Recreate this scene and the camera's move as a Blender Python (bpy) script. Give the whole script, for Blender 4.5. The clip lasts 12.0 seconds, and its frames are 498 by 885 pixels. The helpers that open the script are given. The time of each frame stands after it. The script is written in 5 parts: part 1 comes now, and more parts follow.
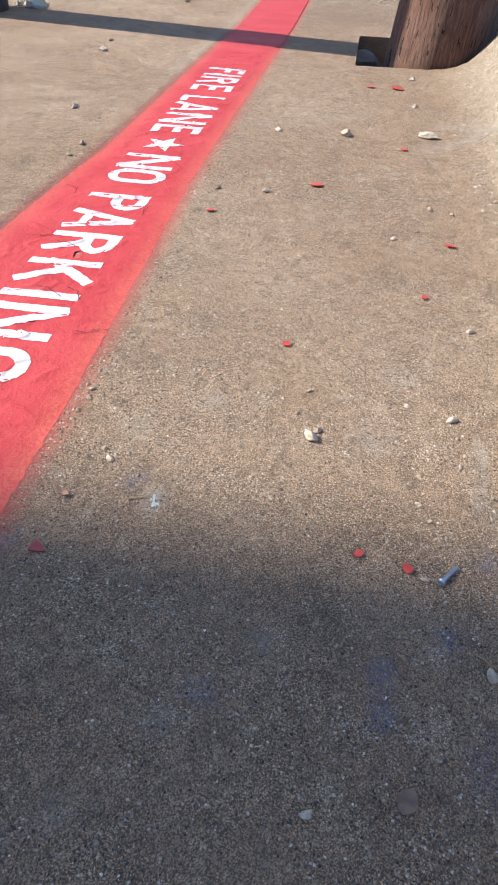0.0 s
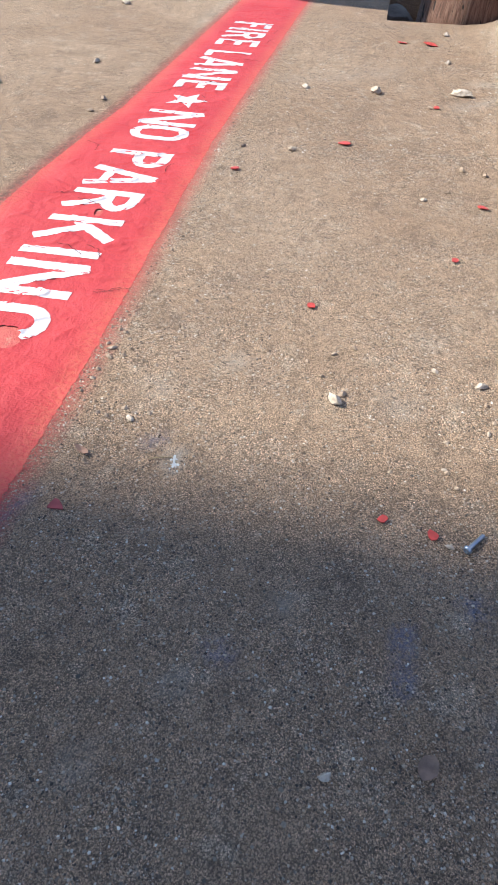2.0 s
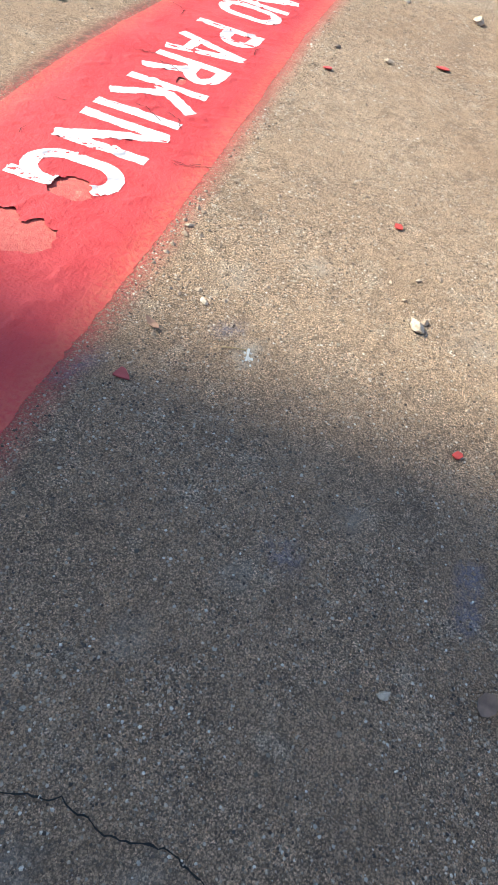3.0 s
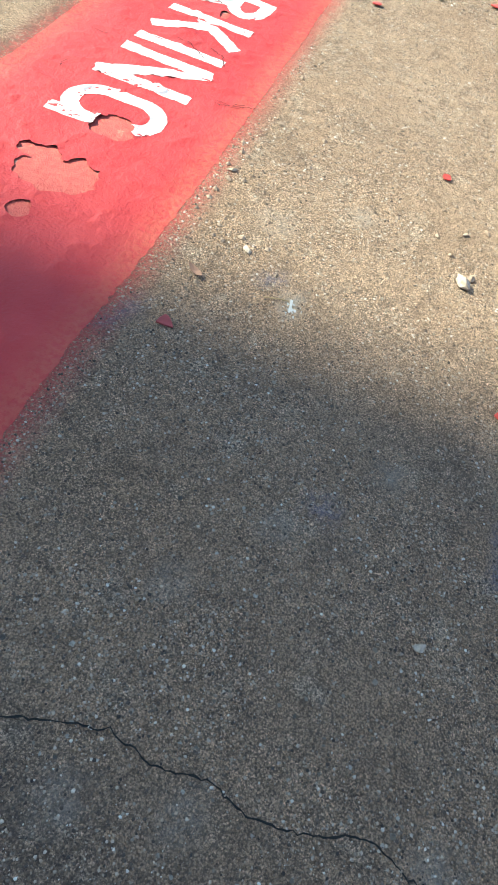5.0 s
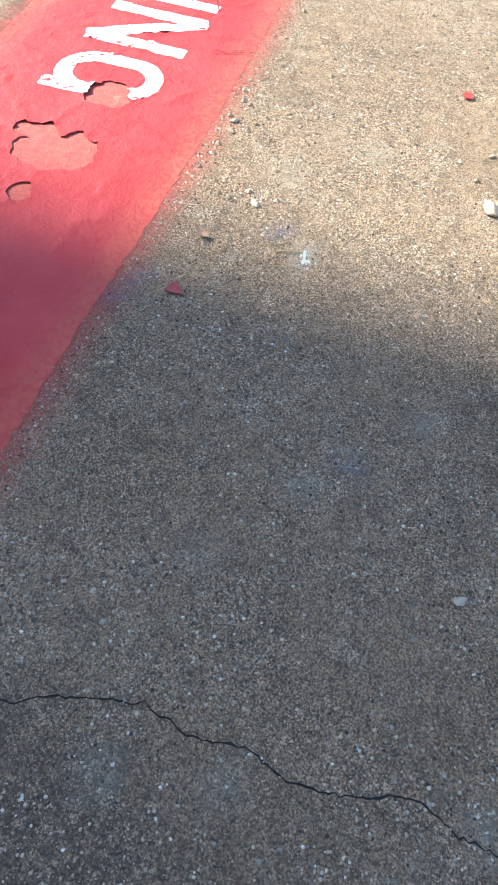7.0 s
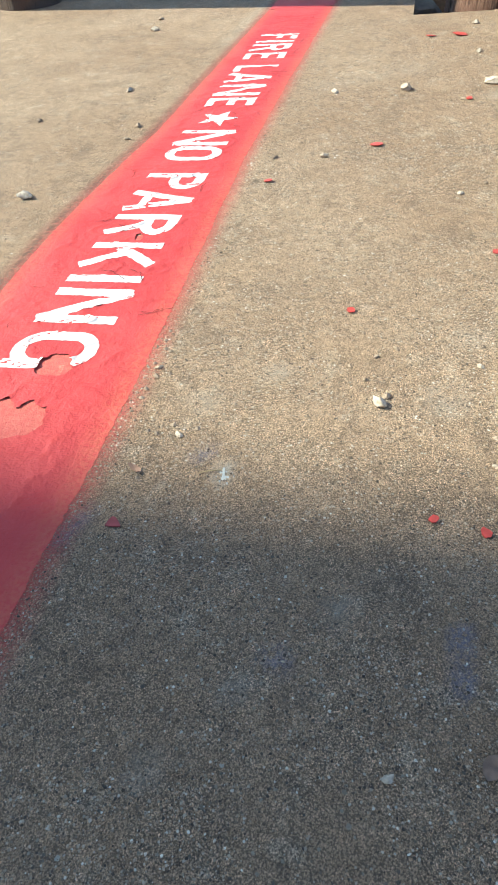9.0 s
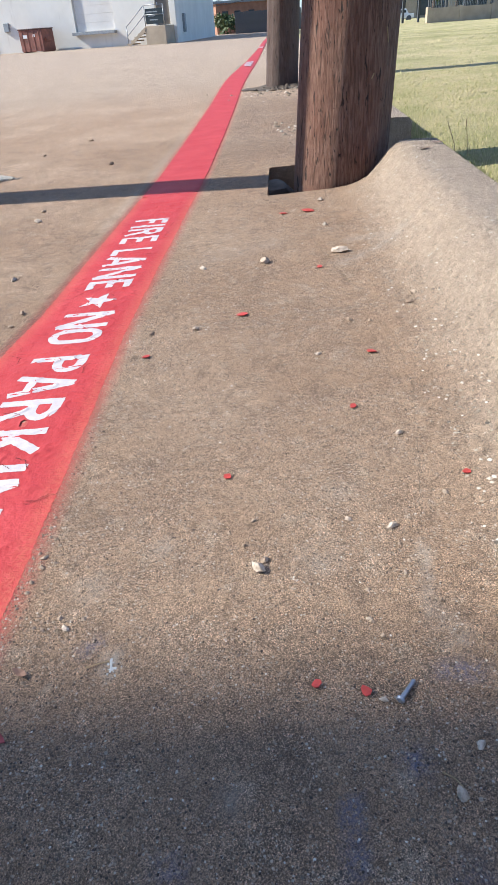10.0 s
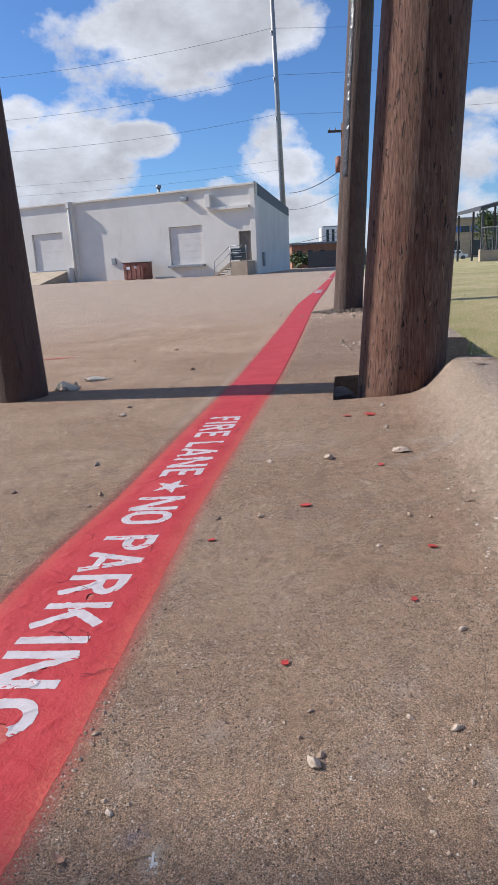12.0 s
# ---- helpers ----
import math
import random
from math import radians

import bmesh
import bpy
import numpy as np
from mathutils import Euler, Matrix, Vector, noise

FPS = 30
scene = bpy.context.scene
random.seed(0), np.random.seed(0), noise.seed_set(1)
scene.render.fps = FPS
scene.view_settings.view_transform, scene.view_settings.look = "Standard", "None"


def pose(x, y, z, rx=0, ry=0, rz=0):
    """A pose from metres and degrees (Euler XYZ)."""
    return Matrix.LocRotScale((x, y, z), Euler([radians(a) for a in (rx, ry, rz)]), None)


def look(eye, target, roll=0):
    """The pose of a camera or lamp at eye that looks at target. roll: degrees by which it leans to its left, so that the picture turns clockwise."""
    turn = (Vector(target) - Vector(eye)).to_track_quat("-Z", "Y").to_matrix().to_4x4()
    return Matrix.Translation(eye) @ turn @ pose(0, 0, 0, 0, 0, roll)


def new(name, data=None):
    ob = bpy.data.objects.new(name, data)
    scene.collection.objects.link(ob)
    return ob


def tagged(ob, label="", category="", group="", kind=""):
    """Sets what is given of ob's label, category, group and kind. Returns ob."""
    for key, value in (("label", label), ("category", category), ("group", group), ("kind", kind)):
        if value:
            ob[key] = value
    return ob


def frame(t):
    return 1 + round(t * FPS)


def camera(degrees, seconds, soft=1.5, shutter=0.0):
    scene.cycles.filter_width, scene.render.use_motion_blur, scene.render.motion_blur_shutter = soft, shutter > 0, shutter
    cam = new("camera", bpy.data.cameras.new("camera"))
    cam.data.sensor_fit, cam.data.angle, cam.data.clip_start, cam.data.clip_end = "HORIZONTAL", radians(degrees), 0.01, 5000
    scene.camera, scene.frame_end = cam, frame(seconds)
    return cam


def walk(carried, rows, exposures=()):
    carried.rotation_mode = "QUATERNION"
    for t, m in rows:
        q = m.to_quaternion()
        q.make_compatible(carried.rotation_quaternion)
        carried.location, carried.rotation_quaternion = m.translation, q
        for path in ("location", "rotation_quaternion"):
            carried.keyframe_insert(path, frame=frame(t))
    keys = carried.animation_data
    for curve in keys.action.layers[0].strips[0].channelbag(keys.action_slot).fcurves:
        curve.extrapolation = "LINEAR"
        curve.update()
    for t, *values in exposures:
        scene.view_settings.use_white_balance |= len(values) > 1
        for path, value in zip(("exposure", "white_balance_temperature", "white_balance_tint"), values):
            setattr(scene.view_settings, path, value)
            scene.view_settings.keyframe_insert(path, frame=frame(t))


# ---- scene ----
cam = camera(43.0, 12.0, 0.75)
TIP = pose(0, 0, 0, 0, -1.6, 0)  # the pavement falls gently towards the lane
PATH = [
    (0, (0.063, 0.032, 0.413), (0.109, 1.509, -0.935), 3.8),
    (0.5, (0.074, 0.022, 0.419), (0.122, 1.526, -0.899), 1.8),
    (1, (0.07, 0.026, 0.425), (0.135, 1.549, -0.87), 2.9),
    (1.5, (0.073, 0.025, 0.419), (0.109, 1.554, -0.87), 1.5),
    (2, (0.059, 0.035, 0.398), (0.056, 1.448, -1.017), 3.6),
    (2.5, (-0.006, 0.023, 0.357), (0.086, 1.36, -1.127), 16.9),
    (2.7, (-0.011, 0.027, 0.348), (0.09, 1.309, -1.184), 17.7),
    (4.3, (-0.022, 0.02, 0.342), (0.11, 1.315, -1.177), 22.4),
    (4.5, (-0.019, 0.025, 0.345), (0.103, 1.296, -1.195), 21.0),
    (5, (-0.029, 0.022, 0.341), (0.064, 1.183, -1.285), 20.3),
    (5.5, (-0.017, 0.032, 0.347), (0.039, 1.076, -1.358), 15.3),
    (6, (-0.009, 0.045, 0.343), (0.083, 0.902, -1.462), 15.3),
    (6.5, (-0.003, 0.037, 0.345), (-0.061, 1.061, -1.372), 7.1),
    (6.7, (-0.003, 0.035, 0.337), (-0.07, 1.054, -1.383), 7.1),
    (8.3, (-0.005, 0.033, 0.334), (-0.033, 1.136, -1.334), 11.1),
    (8.5, (0.002, 0.038, 0.339), (-0.005, 1.145, -1.326), 9.9),
    (9, (0.068, 0.03, 0.407), (-0.114, 1.449, -0.991), -5.2),
    (9.2, (0.096, 0.031, 0.428), (-0.174, 1.53, -0.869), -11.6),
    (9.5, (0.13, 0.03, 0.451), (0.153, 1.779, -0.519), -8.3),
    (10, (0.118, 0.033, 0.459), (0.201, 1.7, -0.642), -6.0),
    (10.5, (0.108, 0.064, 0.442), (0.289, 1.5, -0.937), -2.5),
    (10.8, (0.129, 0.068, 0.433), (0.059, 1.442, -1.018), -12.0),
    (11, (0.133, 0.047, 0.442), (0.162, 1.645, -0.761), -9.3),
    (11.5, (0.125, 0.007, 0.471), (0.074, 1.895, -0.186), -8.3),
    (12, (0.111, -0.006, 0.465), (0.069, 1.92, -0.072), -4.6),
]
walk(cam, [(t, TIP @ look(eye, target, roll)) for t, eye, target, roll in PATH],
     exposures=[(0.0, 0.80, 6150, 5), (0.5, 0.84, 6150, 0), (1.5, 0.82, 6150, 2), (2.0, 0.88, 6100, 4), (2.5, 1.02, 6200, 2), (4.3, 1.20, 6500, -6), (5.0, 1.25, 6450, -7), (5.5, 1.30, 6400, -6), (6.0, 1.66, 6200, -6), (6.5, 1.55, 6150, -4), (6.7, 1.52, 6100, -4),
                (8.3, 1.44, 6150, -4), (8.7, 1.32, 6400, -7), (9.0, 1.10, 6400, -8), (9.5, 0.62, 6100, 6), (10.0, 0.66, 6050, 7), (10.5, 0.72, 6100, 6), (11.0, 0.70, 6100, 4), (11.5, 0.25, 6150, 14), (12.0, 0.05, 6100, 13)])

# ---- world, sun ----
SUN_EL, SUN_AZ = 35.0, -76.8
EAVES_Y = 2.828
world = bpy.data.worlds.new("world")
scene.world = world
world.use_nodes = True
wn, wl = world.node_tree.nodes, world.node_tree.links
wn.clear()
w_out = wn.new("ShaderNodeOutputWorld")
w_bg = wn.new("ShaderNodeBackground")
w_sky = wn.new("ShaderNodeTexSky")
w_sky.sky_type = "NISHITA"
w_sky.sun_disc = False
w_sky.air_density, w_sky.dust_density, w_sky.ozone_density = 1.0, 0.4, 2.5
w_sky.sun_elevation, w_sky.sun_rotation = radians(SUN_EL), radians(SUN_AZ)
w_bg.inputs["Strength"].default_value = 0.085
w_tc = wn.new("ShaderNodeTexCoord")


def wmath(op, a, b=None, clamp=False):
    n = wn.new("ShaderNodeMath")
    n.operation, n.use_clamp = op, clamp
    for i, v in enumerate((a, b)):
        if v is None:
            continue
        if isinstance(v, (int, float)):
            n.inputs[i].default_value = v
        else:
            wl.new(v, n.inputs[i])
    return n.outputs[0]


def wnoise(scale, detail, rough, stretch, shift=0.0):
    mp = wn.new("ShaderNodeMapping")
    mp.inputs["Scale"].default_value = stretch
    mp.inputs["Location"].default_value = (shift, shift * 0.7, shift * 0.3)
    wl.new(w_tc.outputs["Generated"], mp.inputs["Vector"])
    n = wn.new("ShaderNodeTexNoise")
    n.inputs["Scale"].default_value, n.inputs["Detail"].default_value, n.inputs["Roughness"].default_value = scale, detail, rough
    wl.new(mp.outputs["Vector"], n.inputs["Vector"])
    return n.outputs["Fac"]


# cumulus clouds: heaps with a billowed outline, greyer underneath
def wcombine(a, b, c):
    n = wn.new("ShaderNodeCombineXYZ")
    for i, s in enumerate((a, b, c)):
        if isinstance(s, (int, float)):
            n.inputs[i].default_value = s
        else:
            wl.new(s, n.inputs[i])
    return n.outputs[0]


w_sep = wn.new("ShaderNodeSeparateXYZ")
wl.new(w_tc.outputs["Generated"], w_sep.inputs[0])
ahead = wmath("MAXIMUM", w_sep.outputs[1], 0.02)
az, alt = wmath("DIVIDE", w_sep.outputs[0], ahead), wmath("DIVIDE", w_sep.outputs[2], ahead)
heap = wmath("MULTIPLY", wnoise(3.1, 3.0, 0.5, (1, 1, 1.7), 3.37), 0.42)
for cx, cz, rx, rz, k in ((-0.10, 0.305, 0.19, 0.075, 0.62), (-0.02, 0.33, 0.16, 0.05, 0.5), (-0.256, 0.180, 0.15, 0.062, 0.60), (-0.145, 0.184, 0.05, 0.022, 0.45), (-0.34, 0.235, 0.05, 0.024, 0.42),
                          (0.060, 0.170, 0.062, 0.048, 0.58), (0.055, 0.10, 0.09, 0.05, 0.55), (0.335, 0.145, 0.09, 0.075, 0.55), (0.37, 0.215, 0.05, 0.02, 0.35),
                          (-0.054, 0.116, 0.035, 0.014, 0.4), (0.1, 0.04, 0.5, 0.045, 0.55), (-0.3, 0.06, 0.3, 0.05, 0.5), (-0.30, 0.125, 0.13, 0.045, 0.42)):
    dx, dz = wmath("DIVIDE", wmath("SUBTRACT", az, cx), rx), wmath("DIVIDE", wmath("SUBTRACT", alt, cz), rz)
    d2 = wmath("ADD", wmath("MULTIPLY", dx, dx), wmath("MULTIPLY", dz, dz))
    heap = wmath("ADD", heap, wmath("MULTIPLY", wmath("MAXIMUM", wmath("SUBTRACT", 1.0, wmath("MULTIPLY", d2, 0.6)), 0.0), k))
billow = wnoise(13.0, 9.0, 0.62, (1, 1, 1.4), 1.2)
cover = wmath("ADD", heap, wmath("MULTIPLY", billow, 1.05))
cover = wmath("SUBTRACT", cover, 0.09)
cover = wmath("ADD", cover, wmath("MULTIPLY", wmath("MULTIPLY", wmath("SUBTRACT", w_sep.outputs[2], 0.38), 4.0, True), 0.40))  # an unseen thicker deck added overhead to whiten the skylight
cloud = wmath("MULTIPLY", wmath("SUBTRACT", cover, 0.985), 4.5, True)
thick = wmath("MULTIPLY", wmath("SUBTRACT", cover, 1.06), 2.6, True)  # greyer where the cloud is deep
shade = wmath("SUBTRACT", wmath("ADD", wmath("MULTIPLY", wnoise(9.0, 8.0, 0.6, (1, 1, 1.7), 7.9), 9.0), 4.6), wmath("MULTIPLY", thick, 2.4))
w_cc = wn.new("ShaderNodeCombineColor")
wl.new(wmath("MULTIPLY", shade, 0.97), w_cc.inputs[0])
wl.new(wmath("MULTIPLY", shade, 1.0), w_cc.inputs[1])
wl.new(wmath("MULTIPLY", shade, 1.05), w_cc.inputs[2])
w_mix = wn.new("ShaderNodeMix")
w_mix.data_type = "RGBA"
wl.new(cloud, w_mix.inputs["Factor"])
w_tint = wn.new("ShaderNodeMix")
w_tint.data_type, w_tint.blend_type = "RGBA", "MULTIPLY"
w_tint.inputs["Factor"].default_value = 1.0
w_tint.inputs["B"].default_value = (0.80, 1.10, 1.46, 1)
wl.new(w_sky.outputs["Color"], w_tint.inputs["A"])
wl.new(w_tint.outputs["Result"], w_mix.inputs["A"])
wl.new(w_cc.outputs[0], w_mix.inputs["B"])
wl.new(w_mix.outputs["Result"], w_bg.inputs["Color"])
wl.new(w_bg.outputs[0], w_out.inputs["Surface"])

sun_data = bpy.data.lights.new("sun", "SUN")
sun_data.energy, sun_data.angle, sun_data.color = 5.5, radians(0.53), (1.0, 0.92, 0.80)
sun = new("sun", sun_data)
SUN_DIR = Vector((0.974 * math.cos(radians(SUN_EL)), -0.228 * math.cos(radians(SUN_EL)), -math.sin(radians(SUN_EL))))
sun.matrix_world = look(-SUN_DIR * 60, (0, 0, 0))


# ---- materials ----
class Mat:
    """A node material with short helpers."""

    def __init__(self, name, rough=0.8, metal=0.0):
        self.m = bpy.data.materials.new(name)
        self.m.use_nodes = True
        self.n, self.l = self.m.node_tree.nodes, self.m.node_tree.links
        self.b = self.n["Principled BSDF"]
        self.b.inputs["Roughness"].default_value = rough
        self.b.inputs["Metallic"].default_value = metal
        self.pos = self.n.new("ShaderNodeNewGeometry").outputs["Position"]
        self.obj = self.n.new("ShaderNodeTexCoord").outputs["Object"]

    def put(self, sock, v):
        if isinstance(v, (int, float)):
            sock.default_value = v
        elif isinstance(v, tuple):
            sock.default_value = (*v, 1.0)[:4] if sock.type == "RGBA" else v
        else:
            self.l.new(v, sock)

    def scaled(self, vec, s):
        mp = self.n.new("ShaderNodeMapping")
        mp.inputs["Scale"].default_value = s
        self.l.new(vec, mp.inputs["Vector"])
        return mp.outputs["Vector"]

    def noise(self, scale, detail=4.0, rough=0.55, vec=None, dist=0.0):
        n = self.n.new("ShaderNodeTexNoise")
        n.inputs["Scale"].default_value, n.inputs["Detail"].default_value = scale, detail
        n.inputs["Roughness"].default_value, n.inputs["Distortion"].default_value = rough, dist
        self.l.new(vec or self.pos, n.inputs["Vector"])
        return n.outputs["Fac"]

    def cells(self, scale, feature="F1", out="Distance", vec=None, rnd=1.0):
        n = self.n.new("ShaderNodeTexVoronoi")
        n.feature = feature
        n.inputs["Scale"].default_value = scale
        n.inputs["Randomness"].default_value = rnd
        self.l.new(vec or self.pos, n.inputs["Vector"])
        return n.outputs[out]

    def math(self, op, a, b=0.0, clamp=False):
        n = self.n.new("ShaderNodeMath")
        n.operation, n.use_clamp = op, clamp
        self.put(n.inputs[0], a)
        self.put(n.inputs[1], b)
        return n.outputs[0]

    def span(self, v, lo, hi, a=0.0, b=1.0):
        n = self.n.new("ShaderNodeMapRange")
        n.interpolation_type = "SMOOTHSTEP"
        self.put(n.inputs["Value"], v)
        for k, x in (("From Min", lo), ("From Max", hi), ("To Min", a), ("To Max", b)):
            self.put(n.inputs[k], x)
        return n.outputs["Result"]

    def mix(self, f, a, b, mode="MIX"):
        n = self.n.new("ShaderNodeMix")
        n.data_type, n.blend_type = "RGBA", mode
        self.put(n.inputs["Factor"], f)
        self.put(n.inputs["A"], a)
        self.put(n.inputs["B"], b)
        return n.outputs["Result"]

    def attr(self, name):
        n = self.n.new("ShaderNodeAttribute")
        n.attribute_name = name
        return n.outputs["Fac"]

    def random(self):
        return self.n.new("ShaderNodeObjectInfo").outputs["Random"]

    def island(self):
        return self.n.new("ShaderNodeNewGeometry").outputs["Random Per Island"]

    def ramp(self, f, stops):
        n = self.n.new("ShaderNodeValToRGB")
        e = n.color_ramp.elements
        while len(e) < len(stops):
            e.new(0.5)
        for x, (p, c) in zip(e, stops):
            x.position, x.color = p, (*c, 1)
        self.put(n.inputs["Fac"], f)
        return n.outputs["Color"]

    def bump(self, h, dist, strength=1.0, prev=None):
        n = self.n.new("ShaderNodeBump")
        n.inputs["Strength"].default_value, n.inputs["Distance"].default_value = strength, dist
        self.put(n.inputs["Height"], h)
        if prev:
            self.l.new(prev, n.inputs["Normal"])
        self.l.new(n.outputs["Normal"], self.b.inputs["Normal"])
        return n.outputs["Normal"]

    def color(self, c):
        self.put(self.b.inputs["Base Color"], c)
        return self


def plain(name, c, rough=0.7, metal=0.0, vary=0.12, scale=6.0, bump=0.0, bscale=200.0):
    """A paint or metal with gentle stains, and fine relief when bump is given."""
    m = Mat(name, rough, metal)
    f = m.noise(scale, 5.0, 0.6, m.obj)
    m.color(m.mix(m.span(f, 0.3, 0.7), tuple(x * (1 - vary) for x in c), tuple(min(1, x * (1 + vary)) for x in c)))
    if bump:
        m.bump(m.noise(bscale, 3.0, 0.6, m.obj), bump)
    return m.m


def concrete(name, tone=1.0, coarse=1.0, pale=0.0):
    m = Mat(name, 0.88)
    def shade_of(r, g, b):
        return (1.31 * r * tone, 1.245 * g * tone, 1.22 * b * tone)

    broad = m.noise(1.7, 4.0, 0.6)
    mid = m.noise(11.0, 6.0, 0.65)
    base = m.mix(m.span(broad, 0.35, 0.68), shade_of(0.370, 0.252, 0.162), shade_of(0.470, 0.345, 0.238))
    base = m.mix(m.span(m.noise(0.55, 5.0, 0.65), 0.46, 0.66, 0.0, 0.6), base, shade_of(0.300, 0.198, 0.122))
    base = m.mix(m.span(mid, 0.50, 0.72, 0.0, 0.55), base, shade_of(0.225, 0.158, 0.108))
    base = m.mix(m.span(m.noise(26.0, 5.0, 0.62), 0.55, 0.70, 0.0, 0.55), base, shade_of(0.56, 0.46, 0.345))  # paler cement blotches
    base = m.mix(m.span(m.noise(19.0, 6.0, 0.7, m.scaled(m.pos, (1.3, 0.8, 1.0))), 0.54, 0.68, 0.0, 0.5), base, shade_of(0.19, 0.135, 0.097))  # dirty blotches
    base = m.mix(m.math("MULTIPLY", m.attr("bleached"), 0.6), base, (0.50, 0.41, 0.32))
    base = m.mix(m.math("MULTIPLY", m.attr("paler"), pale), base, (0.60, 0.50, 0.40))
    # sand grains and fine aggregate, angular and of mixed size
    jig = m.n.new("ShaderNodeTexNoise")
    jig.inputs["Scale"].default_value, jig.inputs["Detail"].default_value = 1100.0, 2.0
    m.l.new(m.pos, jig.inputs["Vector"])
    va = m.n.new("ShaderNodeVectorMath")
    va.operation = "MULTIPLY_ADD"
    m.l.new(jig.outputs["Color"], va.inputs[0])
    va.inputs[1].default_value = (0.0016, 0.0016, 0.0016)
    m.l.new(m.pos, va.inputs[2])
    jagged = va.outputs["Vector"]
    strong = m.span(m.noise(13.0, 4.0, 0.6), 0.36, 0.64, 0.45, 1.0)
    for scale, part_of in ((1700.0, 0.75), (1050.0, 0.72)):
        sep = m.n.new("ShaderNodeSeparateColor")
        m.l.new(m.cells(scale * coarse, out="Color", vec=jagged), sep.inputs[0])
        gcol = m.ramp(sep.outputs[0], [(0.0, (0.16, 0.15, 0.15)), (0.20, (0.48, 0.47, 0.47)), (0.50, (0.96, 0.95, 0.95)), (0.82, (1.36, 1.36, 1.36)), (1.0, (1.75, 1.78, 1.84))])
        base = m.mix(m.math("MULTIPLY", strong, part_of), base, gcol, "MULTIPLY")
    base = m.mix(m.span(m.cells(820.0 * coarse, vec=jagged), 0.40, 0.70, 0.0, 0.65), base, (0.070, 0.048, 0.035))  # pits between the grains
    for scale, keep, size in ((300.0, 0.90, 0.36), (170.0, 0.965, 0.32)):
        sep2 = m.n.new("ShaderNodeSeparateColor")
        m.l.new(m.cells(scale * coarse, out="Color", vec=jagged), sep2.inputs[0])
        near = m.span(m.cells(scale * coarse, vec=jagged), size * 0.75, size, 1.0, 0.0)
        pick = m.math("MULTIPLY", near, m.span(sep2.outputs[1], keep, keep + 0.02))
        pcol = m.ramp(sep2.outputs[0], [(0.0, (0.07, 0.06, 0.055)), (0.4, (0.30, 0.24, 0.18)), (0.75, (0.50, 0.43, 0.35)), (1.0, (0.66, 0.60, 0.52))])
        base = m.mix(pick, base, pcol)
    # worn hollows and clotted cement, a few millimetres to a few centimetres across
    clot = m.noise(75.0, 7.0, 0.72)
    base = m.mix(1.0, base, m.ramp(clot, [(0.30, (0.66, 0.64, 0.63)), (0.47, (0.96, 0.96, 0.96)), (0.56, (1.04, 1.04, 1.04)), (0.70, (1.30, 1.30, 1.30))]), "MULTIPLY")
    hollow = m.span(m.noise(330.0, 4.0, 0.65), 0.58, 0.66)
    base = m.mix(m.math("MULTIPLY", hollow, m.span(m.noise(16.0, 4.0, 0.6), 0.40, 0.62, 0.15, 0.8)), base, (0.085, 0.06, 0.045))
    # marks that lie on the slab: sprayed red mist, grime, faded blue paint, pale dust
    mist = m.math("MULTIPLY", m.attr("mist"), m.span(m.noise(500.0, 3.0, 0.6), 0.30, 0.58))
    base = m.mix(mist, base, (0.55, 0.085, 0.075))
    grime = m.math("MULTIPLY", m.attr("grime"), m.span(m.noise(160.0, 4.0, 0.65), 0.28, 0.6))
    base = m.mix(grime, base, (0.095, 0.062, 0.045))
    blue = m.math("MULTIPLY", m.attr("blue"), m.span(m.noise(210.0, 5.0, 0.7), 0.36, 0.56, 0.0, 0.85))
    base = m.mix(blue, base, (0.15, 0.19, 0.33))
    dust = m.math("MULTIPLY", m.attr("dust"), m.span(m.noise(90.0, 5.0, 0.7), 0.32, 0.58))
    base = m.mix(dust, base, (0.46, 0.405, 0.35))
    m.color(base)
    n1 = m.bump(m.cells(820.0 * coarse, vec=jagged), 0.0018, 1.0)
    n2 = m.bump(m.noise(1300.0, 3.0, 0.7), 0.0011, 1.0, n1)
    n3 = m.bump(m.noise(230.0, 5.0, 0.7), 0.0030, 0.8, n2)
    m.bump(m.noise(45.0, 4.0, 0.6), 0.0040, 0.7, n3)
    return m.m


M_SLAB = concrete("concrete_slab")
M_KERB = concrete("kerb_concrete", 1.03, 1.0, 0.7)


def red_paint():
    m = Mat("red_paint", 0.6)
    m.b.inputs["Specular IOR Level"].default_value = 0.22
    f = m.noise(9.0, 5.0, 0.6)
    c = m.mix(m.span(f, 0.3, 0.7), (0.405, 0.036, 0.042), (0.475, 0.056, 0.060))
    worn = m.math("MULTIPLY", m.attr("worn"), m.span(m.noise(220.0, 4.0, 0.65), 0.30, 0.60))
    c = m.mix(m.math("MULTIPLY", worn, 0.42), c, (0.50, 0.15, 0.088))
    c = m.mix(m.span(m.noise(520.0, 2.0, 0.5), 0.66, 0.72, 0.0, 0.5), c, (0.33, 0.03, 0.03))
    m.color(c)
    n1 = m.bump(m.noise(420.0, 3.0, 0.6), 0.0006, 0.8)
    n2 = m.bump(m.noise(110.0, 5.0, 0.65), 0.0020, 0.8, n1)
    m.bump(m.noise(32.0, 4.0, 0.6), 0.005, 0.5, n2)
    return m.m


